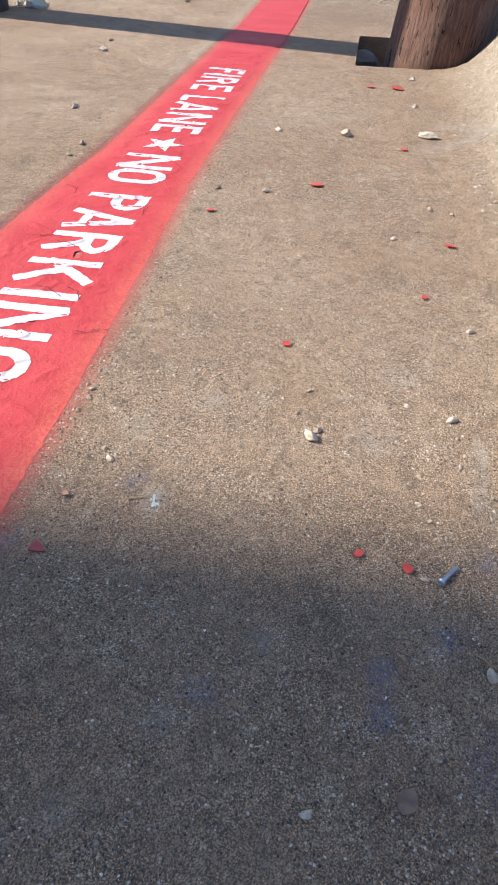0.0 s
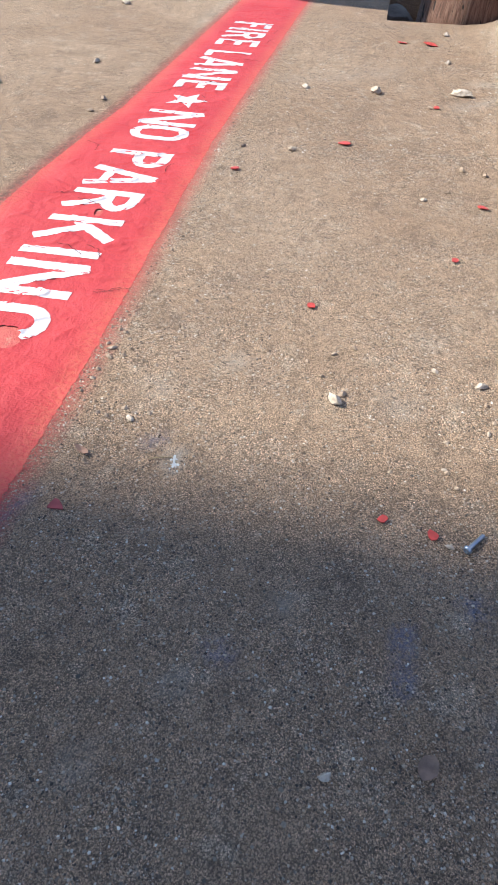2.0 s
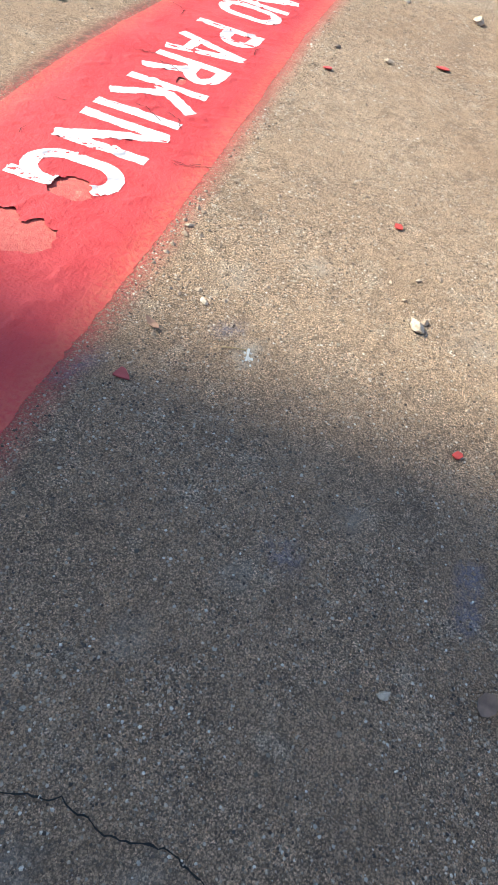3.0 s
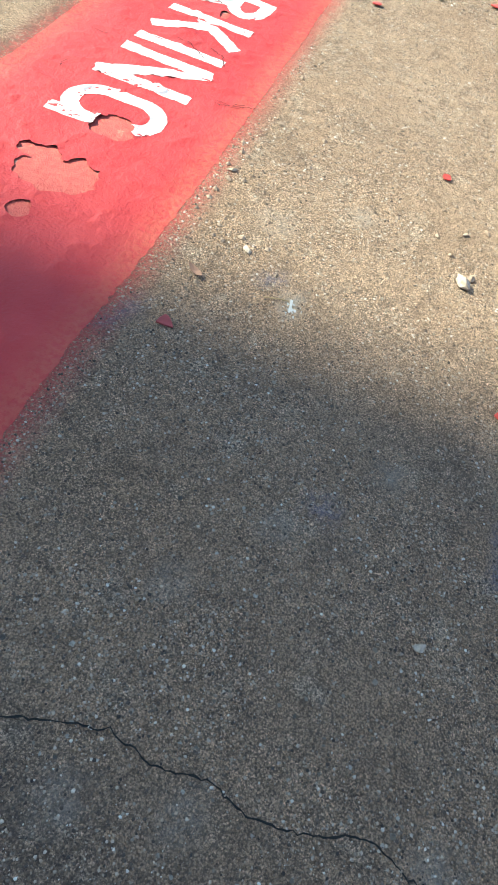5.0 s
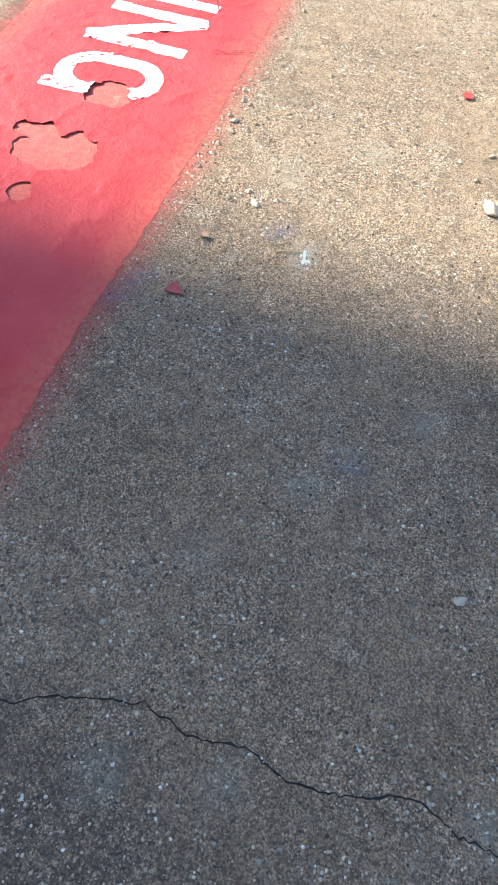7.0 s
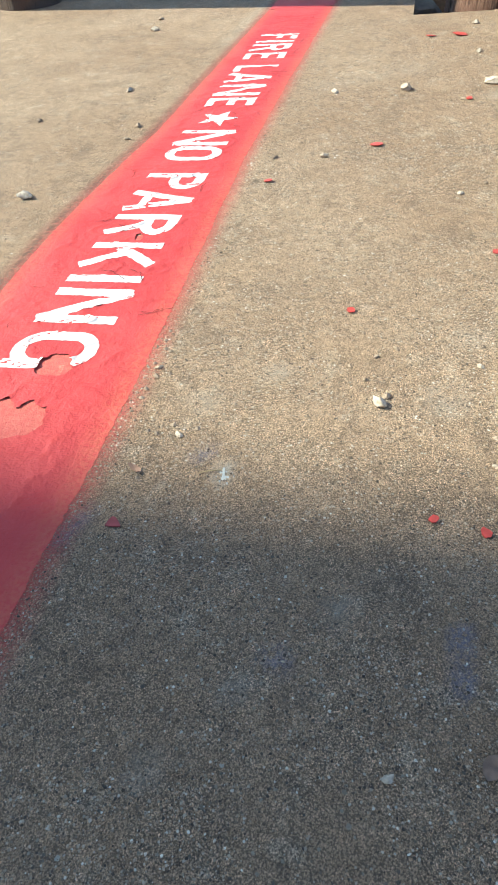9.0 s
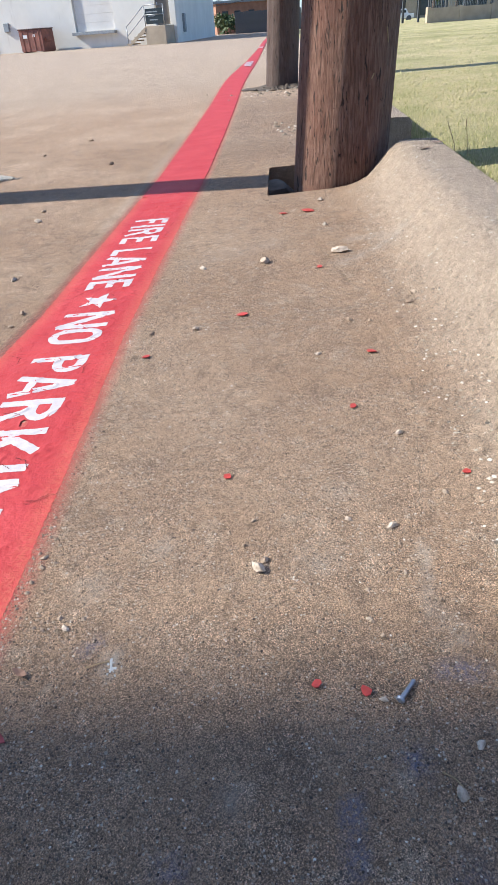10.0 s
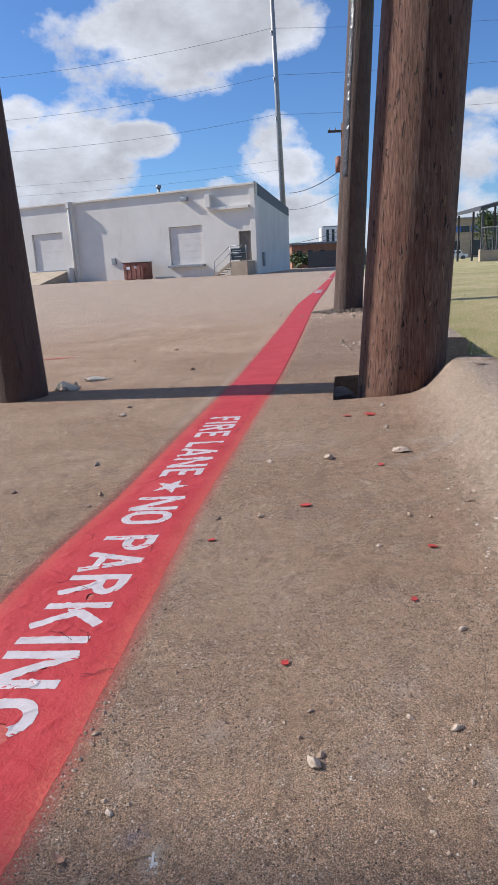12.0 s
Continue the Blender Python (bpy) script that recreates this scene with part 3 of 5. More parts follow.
def flake(x, y):
    """Above 0 where the top coat has come off."""
    best = -1.0
    for cx, cy, rx, ry in FLAKES:
        d = math.hypot((x - cx) / rx, (y - cy) / ry)
        if d < 2:
            best = max(best, 1 - d + 0.40 * noise.noise(Vector((x * 55, y * 55, 1.7))) + 0.24 * noise.noise(Vector((x * 170, y * 170, 4.7))))
    return best


def stripe_h(x, y):
    h = 0.0013 + wobble(x, y, 25, 0.0006) + wobble(x, y, 90, 0.0004)
    if y < 2.2:
        r = noise.noise(Vector((x * 17, y * 34, 8.8)))
        h += 0.0016 * max(0, 1 - abs(r) * 14)  # thin wrinkled ridges
        k = flake(x, y)
        h += 0.0007 * math.exp(-((k + 0.04) * 7) ** 2)  # the broken edge curls up
    u = x - lane_x(y)
    return 0.00018 + (h - 0.00018) * float(smooth(0.004, 0.04, min(stripe_r(y) - u, u + stripe_l(y))))


def stripe_field(u, y):
    e = wobble(u, y, 12, 0.002) + wobble(u, y, 190, 0.002) + wobble(u, y, 420, 0.003)
    return float(min(stripe_r(y) - u + e, u + stripe_l(y) + e))


def stripe_place(u, y):
    x = lane_x(y) + u
    return (x, y, float(land(x, y)) + stripe_h(x, y))


stripe = empty("lane_stripe", Matrix.Identity(4), "red painted fire lane stripe with white stencilled letters, cracked and flaking", "lane stripe")
us = steps(-0.252, 0.032, 0.0036)
def coat_field(u, y):
    return min(stripe_field(u, y), -flake(lane_x(y) + u, y) * 0.02)


for k, (cx, cy, rx, ry) in enumerate(FLAKES):  # older paint laid bare under each flaked spot
    def old_field(u, y):
        return min(1.35 - math.hypot((lane_x(y) + u - cx) / rx, (y - cy) / ry), 60 * (u + float(stripe_l(y)) - 0.006))

    um = cx - lane_x(cy)
    v, f = marched(old_field, steps(um - 1.5 * rx, um + 1.5 * rx, 0.005), steps(cy - 1.5 * ry, cy + 1.5 * ry, 0.005),
                   lambda u, y: (lane_x(y) + u, y, float(land(lane_x(y) + u, y)) + 0.0003 + 0.00005 * k + wobble(u, y, 140, 0.0001)))
    mesh_of("old_paint_patch", v, f, M_OLD, stripe, True)
v, f = marched(coat_field, us, steps(-0.4, 2.3, 0.0036), stripe_place)
coat = mesh_of("paint_coat", v, f, M_RED, stripe, True)
co = np.array(v)
cu = co[:, 0] - lane_x(co[:, 1])
worn = np.clip(1.15 * smooth(-0.034, 0.002, cu - stripe_r(co[:, 1])), 0, 1) + (1 - smooth(0.0, 0.035, cu + stripe_l(co[:, 1])))
for name, vals in (("worn", np.clip(worn, 0, 1)),):
    coat.data.attributes.new(name, "FLOAT", "POINT").data.foreach_set("value", vals.astype(np.float32))
v, f = marched(stripe_field, steps(-0.30, 0.03, 0.015), [2.3 + k * 0.03 for k in range(120)] + grow(5.87, 75, 0.05, 1.06), lambda u, y: (lane_x(y) + u, y, float(land(lane_x(y) + u, y)) + 0.0016 + 0.0004 * max(0, y - 2.3)))
mesh_of("paint_coat", v, f, M_RED, stripe, True)


def seg(a, b, half):
    """The distance to a straight brush stroke with square ends."""
    (ax, ay), (bx, by) = a, b
    dx, dy = bx - ax, by - ay
    n = math.hypot(dx, dy)
    dx, dy = dx / n, dy / n

    def d(px, py):
        s = (px - ax) * dx + (py - ay) * dy
        o = abs((py - ay) * dx - (px - ax) * dy)
        return min(half - o, s, n - s)
    return d


def ring(cx, cy, rx, ry, half, a0=None, a1=None):
    """An oval stroke; between the angles a0 and a1 (degrees) it is left open."""
    def d(px, py):
        # a rounded box outline, as on a condensed stencil
        k = min(rx, 0.30)
        qx, qy = abs(px - cx) - (rx - k), abs(py - cy) - (ry - k)
        o = math.hypot(max(qx, 0), max(qy, 0)) + min(max(qx, qy), 0) - k
        r = half - abs(o)
        if a0 is not None:
            a = math.degrees(math.atan2(py - cy, px - cx)) % 360
            if a0 < a < a1:
                r = -abs(min(a - a0, a1 - a)) * 0.01
        return r
    return d


S = 0.083  # half a stroke, in letter heights
GLYPHS = {
    "F": (0.52, [seg((S, 0), (S, 1), S), seg((0, 1 - S), (0.52, 1 - S), S), seg((0, 0.54), (0.44, 0.54), S)]),
    "I": (0.18, [seg((S, 0), (S, 1), S)]),
    "E": (0.52, [seg((S, 0), (S, 1), S), seg((0, 1 - S), (0.52, 1 - S), S), seg((0, 0.52), (0.45, 0.52), S), seg((0, S), (0.52, S), S)]),
    "L": (0.50, [seg((S, 0), (S, 1), S), seg((0, S), (0.50, S), S)]),
    "N": (0.76, [seg((S, 0), (S, 1), S), seg((0.76 - S, 0), (0.76 - S, 1), S), seg((S * 0.9, 1.0), (0.76 - S * 0.9, 0.0), S * 1.05)]),
    "A": (0.74, [seg((S, 0), (0.37, 1), S), seg((0.74 - S, 0), (0.37, 1), S), seg((0.17, 0.27), (0.57, 0.27), S * 0.9), seg((0.28, 0.94), (0.46, 0.94), 0.06)]),
    "R": (0.66, [seg((S, 0), (S, 1), S), ring(0.31, 0.73, 0.26, 0.185, S, 100, 260), seg((0, 1 - S), (0.32, 1 - S), S), seg((0, 0.545), (0.32, 0.545), S), seg((0.32, 0.54), (0.66 - S, 0.0), S)]),
    "P": (0.62, [seg((S, 0), (S, 1), S), ring(0.30, 0.71, 0.24, 0.205, S, 100, 260), seg((0, 1 - S), (0.32, 1 - S), S), seg((0, 0.505), (0.32, 0.505), S)]),
    "K": (0.68, [seg((S, 0), (S, 1), S), seg((0.14, 0.42), (0.60, 1.0), S), seg((0.25, 0.60), (0.62, 0.0), S)]),
    "O": (0.64, [ring(0.32, 0.5, 0.32 - S, 0.5 - S, S)]),
    "G": (0.70, [ring(0.34, 0.5, 0.34 - S, 0.5 - S, S, 5, 50), seg((0.52, 0.40), (0.70, 0.40), S * 0.95), seg((0.70 - S, -0.02), (0.70 - S, 0.46), S)]),
}


def star_field(px, py):
    a = math.atan2(py - 0.5, px - 0.36) - math.pi / 2
    r = math.hypot(px - 0.36, py - 0.5)
    a = (a + math.pi / 5) % (2 * math.pi / 5) - math.pi / 5
    p, q = Vector((0.44, 0)), Vector((0.175 * math.cos(math.pi / 5), 0.175 * math.sin(math.pi / 5)))
    w = Vector((r * math.cos(a), abs(r * math.sin(a))))
    e = q - p
    return (e.x * (w.y - p.y) - e.y * (w.x - p.x)) / e.length


LETTERS = [("F", 1.990), ("I", 1.923), ("R", 1.890), ("E", 1.808), ("L", 1.703), ("A", 1.643), ("N", 1.556), ("E", 1.466), ("*", 1.378), ("N", 1.279),
           ("O", 1.198), ("P", 1.080), ("A", 1.015), ("R", 0.930), ("K", 0.843), ("I", 0.755), ("N", 0.722), ("G", 0.629)]
CAP = 0.1


def letter_place(y0, a, b):
    """Letter coordinates, reading towards the camera with tops to the kerb, laid on the coat."""
    y1 = y0 - a * CAP
    x = lane_x(y1) - 0.150 + 0.010 * max(0.0, y1 - 1.2) + b * CAP
    y = y1 - b * 0.0095
    return (x, y, float(land(x, y)) + stripe_h(x, y) + 0.0003)


for ch, y0 in LETTERS:
    width, strokes = (0.76, [star_field]) if ch == "*" else GLYPHS[ch]

    def ink(a, b, strokes=strokes, y0=y0):
        d = max(s(a, b) for s in strokes)
        x, y, z = letter_place(y0, a, b)
        d += 0.009 * noise.noise(Vector((x * 130, y * 130, 5.1))) + 0.009 * noise.noise(Vector((x * 400, y * 400, 2.1)))
        r = noise.noise(Vector((x * 17, y * 34, 8.8)))
        scar = abs(r) * 1.6 - 0.022 + 0.10 * max(0, noise.noise(Vector((x * 21, y * 21, 4.4))) + 0.25)
        return min(d, scar, -flake(x, y) * 0.5 if flake(x, y) > -0.9 else 1.0)

    v, f = marched(ink, steps(-0.03, width + 0.03, 0.0165), steps(-0.03, 1.03, 0.0165), lambda a, b, y0=y0: letter_place(y0, a, b))
    if f:
        f = [q[::-1] for q in f]
        mesh_of("star" if ch == "*" else "letter", v, f, M_WHITE, stripe, True)

# the writing further along, too far off to read
for y0, n in ((9.3, 7), (16.5, 7)):
    for k in range(n):
        y = y0 + k * 0.16
        x = lane_x(y) - 0.155
        vv = [(x + a, y + b, float(land(x, y)) + 0.012 + 0.0005 * y) for a, b in ((0, 0), (0.1, 0), (0.1, 0.10), (0, 0.10))]
        mesh_of("letter_bar", vv, [(0, 1, 2, 3)], M_WHITE, stripe)


# ---- utility poles ----
def pole(name, x, y, r, lean, height, mat, label, seed, z0=-0.35):
    """A round timber with shakes, dents and a slight taper."""
    rnd = random.Random(seed)
    nseg, verts, faces = 72, [], []
    zs = steps(z0, 2.6, 0.05) + grow(2.6, height, 0.1, 1.25)
    shakes = [(rnd.uniform(0, math.tau), rnd.uniform(0.2, 2.4), rnd.uniform(0.3, 1.2), rnd.uniform(0.004, 0.010)) for _ in range(34)]
    base = float(land(x, y))
    for z in zs:
        rr = r - 0.010 * max(0, z) * (1 if z < 3 else 3 / z + (z - 3) * 0.4 / z)
        for k in range(nseg):
            a = k * math.tau / nseg
            d = 0.0030 * noise.noise(Vector((math.cos(a) * 9, math.sin(a) * 9, z * 0.9 + seed))) + 0.006 * noise.noise(Vector((math.cos(a) * 1.6, math.sin(a) * 1.6, z * 0.5 + seed)))
            for sa, sz, sl, sd in shakes:
                da = abs((a - sa + math.pi) % math.tau - math.pi)
                if da < 0.07 and abs(z - sz) < sl:
                    d -= sd * (1 - da / 0.07) * (1 - abs(z - sz) / sl)
            verts.append((lean * z + (rr + d) * math.cos(a), (rr + d) * math.sin(a), z))
    for j in range(len(zs) - 1):
        for k in range(nseg):
            b = (k + 1) % nseg
            faces.append((j * nseg + k, j * nseg + b, (j + 1) * nseg + b, (j + 1) * nseg + k))
    faces.append(tuple((len(zs) - 1) * nseg + k for k in range(nseg)))
    ob = mesh_of(name, verts, faces, mat, None, True)
    ob.matrix_basis = pose(x, y, base)
    return tagged(ob, label, "utility pole")


pole_near = pole("utility_pole", 0.629, 2.28, 0.1515, 0.052, 11, M_POLE, "weathered red-brown wooden utility pole standing in a pit in the kerb", 4)
pole_dark = pole("utility_pole", 1.005, 6.05, 0.132, 0.052, 11, M_POLE2, "dark wooden utility pole with a shiny strip of black tar", 9)
pole("utility_pole", -0.898, 2.65, 0.110, -0.012, 10, M_POLE3, "dark brown wooden utility pole standing in the paved lot", 14)

# ---- the building across the lot ----
BA = Vector((0.67, 42.0, 0))
BE = Vector((-0.908, 0.419, 0))        # along the front wall
BN = Vector((-0.419, -0.908, 0))       # out of the front wall
BS = Vector((0.157, 0.9876, 0))        # along the side wall
BASE, ROOF = -0.12, 5.3
front = Matrix((( -BE.x, -BN.x, 0, BA.x), (-BE.y, -BN.y, 0, BA.y), (0, 0, 1, 0), (0, 0, 0, 1)))  # x: to the corner, y: into the wall
building = empty("warehouse", front, "long pale painted warehouse with a flat roof and loading dock doors", "building")


def wall_with(openings, length, z0, z1, thick):
    """A front wall from x = -length to 0 with real openings."""
    bm = bmesh.new()
    xs = sorted({-length, 0.0, *[o[0] for o in openings], *[o[1] for o in openings]})
    zs = sorted({z0, z1, *[o[2] for o in openings], *[o[3] for o in openings]})
    for i in range(len(xs) - 1):
        for j in range(len(zs) - 1):
            cx, cz = (xs[i] + xs[i + 1]) / 2, (zs[j] + zs[j + 1]) / 2
            if any(o[0] < cx < o[1] and o[2] < cz < o[3] for o in openings):
                continue
            add_box(bm, xs[i], xs[i + 1], 0, thick, zs[j], zs[j + 1])
    bmesh.ops.remove_doubles(bm, verts=bm.verts, dist=0.001)
    inner = [f for f in bm.faces if not all(e.is_manifold for e in f.edges)]
    bmesh.ops.delete(bm, geom=[f for f in inner if abs(f.normal.y) < 0.5 and all(len(e.link_faces) > 2 for e in f.edges)], context="FACES_ONLY")
    return bm


OPEN = [(-6.45, -3.89, 0.74, 3.20), (-1.27, -0.41, 0.80, 2.62)]
part("front_wall", wall_with(OPEN, 14.2, BASE - 0.6, ROOF, 0.3), M_WALL, building)
bm = wall_with([(-3.9, -1.0, 0.84, 3.45)], 20.0, BASE - 0.6, ROOF, 0.3)
for w in bm.verts:
    w.co += Vector((-14.2, -0.35, 0))
part("front_wall", bm, M_WALL, building)
part("return_wall", box(-14.5, -14.2, -0.05, 0.3, BASE - 0.6, ROOF), M_WALL, building)


def prism(pts, z0, z1):
    bm = bmesh.new()
    lo, hi = [bm.verts.new((x, y, z0)) for x, y in pts], [bm.verts.new((x, y, z1)) for x, y in pts]
    n = len(pts)
    for k in range(n):
        bm.faces.new((lo[k], lo[(k + 1) % n], hi[(k + 1) % n], hi[k]))
    bm.faces.new(lo[::-1])
    bm.faces.new(hi)
    bmesh.ops.recalc_face_normals(bm, faces=bm.faces)
    return bm


part("side_wall", prism([(0, 0.02), (-5.77, 20.5), (-6.07, 20.5), (-0.3, 0.302)], BASE - 0.6, 4.75), M_WALL, building)
part("parapet", prism([(0.03, -0.02), (-5.74, 20.5), (-6.1, 20.5), (-0.3, 0.31)], 4.752, 5.50), M_DARKTRIM, building, "dark weathered parapet band")
part("roof", prism([(-0.3, 0.31), (-6.07, 20.5), (-34, 20.5), (-34, 0.31)], 5.0, 5.15), M_GREYMETAL, building)
part("back_wall", box(-34, -6.1, 20.5, 20.8, BASE - 0.6, 5.3), M_WALL, building)
part("cornice", box(-14.18, 0.02, -0.16, 0.29, 5.302, 5.44, 0.02), M_WALL, building)
part("cornice", box(-34.2, -14.19, -0.51, -0.06, 5.302, 5.44, 0.02), M_WALL, building)
part("corner_pier", box(-0.36, -0.005, -0.10, -0.003, BASE - 0.3, 5.298, 0.01), M_WALL, building)
part("duct", box(-3.3, -0.37, -0.30, -0.003, 3.98, 4.16, 0.01), M_WALL, building)
part("duct_box", box(-3.35, -3.0, -0.42, -0.003, 4.165, 4.95, 0.02), M_WALL, building)
part("downspout", tube((-14.35, -0.42, BASE), (-14.35, -0.42, 5.1), 0.07), M_WALL, building)
part("downspout_head", box(-14.5, -14.2, -0.56, -0.36, 5.0, 5.28, 0.02), M_WALL, building)
lamp = part("wall_light", box(-5.25, -4.75, -0.28, -0.003, 4.72, 4.98, 0.04), M_GREYMETAL, building, "grey metal wall light, off")
part("lens", box(-5.2, -4.8, -0.26, -0.05, 4.69, 4.718, 0.005), M_TOWER, lamp)
part("meter_box", box(-11.3, -10.95, -0.12, -0.003, 1.0, 1.45, 0.02), M_GREYMETAL, building)
part("roof_vent", add_tube(tube((-7.9, 1.5, 5.1), (-7.9, 1.5, 5.95), 0.09), (-7.9, 1.5, 5.9), (-7.9, 1.5, 6.1), 0.17), M_GREYMETAL, building)


def dock_door(x0, x1, z0, z1, y):
    """A sectional door with ribs, set back in its opening, over a concrete ledge."""
    d = part("dock_door", box(x0 + 0.004, x1 - 0.004, y + 0.16, y + 0.20, z0, z1 - 0.004), M_DOOR, building, "white ribbed sectional dock door, closed")
    n = 6
    for k in range(n):
        a = z0 + 0.02 + (z1 - z0 - 0.04) * k / n
        part("door_panel", box(x0 + 0.06, x1 - 0.06, y + 0.13, y + 0.158, a + 0.003, a + (z1 - z0) / n - 0.010, 0.003), M_DOOR, d)
    part("dock_ledge", box(x0 - 0.1, x1 + 0.1, y - 0.32, y - 0.003, z0 - 0.16, z0 - 0.005, 0.01), M_GREYMETAL, building)


dock_door(-6.45, -3.89, 0.74, 3.20, 0.0)
dock_door(-18.1, -15.2, 0.84, 3.45, -0.35)
door = part("entry_door", box(-1.265, -0.415, 0.14, 0.19, 0.80, 2.61, 0.005), plain("grey_door", (0.16, 0.14, 0.12), 0.6, 0, 0.15, 3.0), building, "dark grey metal entry door, closed")
part("handle", box(-1.2, -1.15, 0.10, 0.138, 1.7, 1.85, 0.01), M_STEEL, door)

# landing and stairs to the entry door
stairs = empty("entry_stairs", front, "concrete landing with steps and a pipe railing at the entry door", "stairs")
part("landing", box(-1.35, -0.15, -1.3, -0.11, BASE - 0.2, 0.78, 0.015), M_TANWALL, stairs)
for k in range(5):  # treads on a sloping stringer
    z = BASE + 0.15 * (k + 1)
    part("tread", box(-2.60 + 0.25 * k, -2.60 + 0.25 * (k + 1) + (0.03 if k < 4 else -0.003), -1.28, -0.15, z - 0.06, z, 0.01), M_TANWALL, stairs)
bm = prism([(-2.62, BASE - 0.02), (-2.45, BASE - 0.02), (-1.353, 0.52), (-1.353, 0.74)], -1.32, -1.285)
for w in bm.verts:
    w.co = Vector((w.co.x, w.co.z, w.co.y))
bmesh.ops.recalc_face_normals(bm, faces=bm.faces)
part("stringer", bm, M_TANWALL, stairs)
for x, z in ((-2.5, BASE), (-1.33, 0.78), (-0.2, 0.78)):
    part("rail_post", tube((x, -1.25, z), (x, -1.25, z + 0.95), 0.025), M_GREYMETAL, stairs)
for h in (0.5, 0.93):
    part("handrail", add_tube(tube((-2.5, -1.25, BASE + h), (-1.33, -1.25, 0.78 + h), 0.022), (-1.33, -1.25, 0.78 + h), (-0.2, -1.25, 0.78 + h), 0.022), M_GREYMETAL, stairs)
# dark panel on the railing; its three grey bars are made up
board = part("notice_board", box(-1.28, -0.25, -1.24, -1.21, 0.86, 1.55, 0.005), M_GLASS_DARK, stairs, "dark board fixed to the railing")
for k in range(3):
    part("notice_bar", box(-1.2 + 0.08 * k, -0.55 - 0.15 * (k % 2), -1.248, -1.243, 1.38 - 0.18 * k, 1.43 - 0.18 * k), M_GREYMETAL, board)
box_grey = part("meter_cabinet", prism([(-0.55, 2.0), (-0.42, 2.03), (-0.58, 2.6), (-0.70, 2.57)], 0.4, 1.3), M_GREYMETAL, building)

# ramp to the second dock door
ramp = new("loading_ramp", None)
ramp.matrix_basis = front
tagged(ramp, "sloping concrete loading ramp in front of a dock door", "ramp")
bm = bmesh.new()
a = [bm.verts.new(p) for p in ((-14.75, -0.36, 0.84), (-14.75, -4.0, BASE), (-18.8, -4.0, BASE), (-18.8, -0.36, 0.84), (-14.75, -0.36, BASE - 0.2), (-14.75, -4.0, BASE - 0.2), (-18.8, -4.0, BASE - 0.2), (-18.8, -0.36, BASE - 0.2))]
for q in ((0, 3, 2, 1), (0, 1, 5, 4), (2, 3, 7, 6), (1, 2, 6, 5)):
    bm.faces.new([a[k] for k in q])
bmesh.ops.recalc_face_normals(bm, faces=bm.faces)
part("slope", bm, M_TANWALL, ramp)
part("ramp_side", prism([(-14.72, -0.37), (-14.72, -0.9), (-14.5, -0.9), (-14.5, -0.37)], BASE - 0.2, 0.95), M_WALL, ramp)


def dumpster():
    d = empty("dumpster", front, "rusty red steel dumpster standing against the warehouse wall", "dumpster")
    bm = prism([(-9.30, -0.35), (-9.30, -1.55), (-7.8, -1.55), (-7.8, -0.35)], BASE + 0.08, 1.02)
    part("body", bm, M_RUST, d)
    bm = bmesh.new()
    for x0, x1 in ((-9.33, -8.57), (-8.53, -7.77)):
        add_box(bm, x0, x1, -1.6, -0.3, 1.022, 1.08, 0.015)
    part("lid", bm, plain("dark_plastic_lid", (0.09, 0.045, 0.04), 0.6, 0, 0.2, 3.0), d)
    for x in (-9.1, -8.75, -8.35, -8.0):
        part("rib", box(x - 0.03, x + 0.03, -1.568, -1.553, BASE + 0.1, 1.0, 0.008), M_RUST, d)
    for x in (-9.415, -7.797):
        part("fork_pocket", box(x, x + 0.11, -1.3, -0.6, 0.45, 0.65, 0.01), M_RUST, d)
    for x in (-9.2, -7.9):
        part("skid", box(x - 0.06, x + 0.06, -1.5, -0.4, BASE, BASE + 0.078), M_RUST, d)
    part("label_bar", box(-9.05, -8.75, -1.562, -1.554, 0.62, 0.78), M_TOWER, d, "small white label")
    part("label_bar", box(-8.4, -8.25, -1.562, -1.554, 0.66, 0.80), M_TOWER, d, "small white label")


dumpster()

# an unseen building added beside the lot, whose wide eaves shade the near pavement
block = empty("shade_caster_building", Matrix.Identity(4), "unseen stand-in building whose wide flat eaves shade the near pavement", "building")
part("wall", prism([(-10.56, 0.56), (-38.4, 4.08), (-38.4, -29), (-10.56, -29)], -0.9, 9.6), M_WALL, block)
part("roof", prism([(-8.0, EAVES_Y), (-41.6, EAVES_Y + 4.368), (-41.6, -32), (-8.0, -32)], 9.603, 9.95), M_WALL, block)


# ---- far surroundings ----
def brick_house():
    h = empty("brick_building", pose(5.0, 75, -0.1), "low red-brown brick building beyond the lot", "building")
    part("wall", box(0, 8, 0, 9, 0, 2.55), M_BRICK, h)
    part("roof", prism([(-0.3, -0.3), (8.3, -0.3), (8.3, 9.3), (-0.3, 9.3)], 2.553, 2.75), M_GREYMETAL, h)
    for x in (0.6, 1.8, 3.2):
        part("window", box(x, x + 0.6, -0.05, -0.004, 0.9, 1.9, 0.01), M_GLASS_DARK, h)


def tower():
    h = empty("office_tower", pose(24.5, 220, -0.2), "white office tower with dark glass strips, far away", "building")
    part("wall", box(0, 8.5, 0, 8, 0, 11.6), M_TOWER, h)
    for x in (1.6, 3.4, 5.2, 7.0):
        part("window", box(x, x + 0.9, -0.15, -0.01, 0.6, 10.9), M_GLASS_DARK, h)
    part("roof", box(0.5, 8, 0.5, 7.5, 11.61, 12.0), M_GREYMETAL, h)


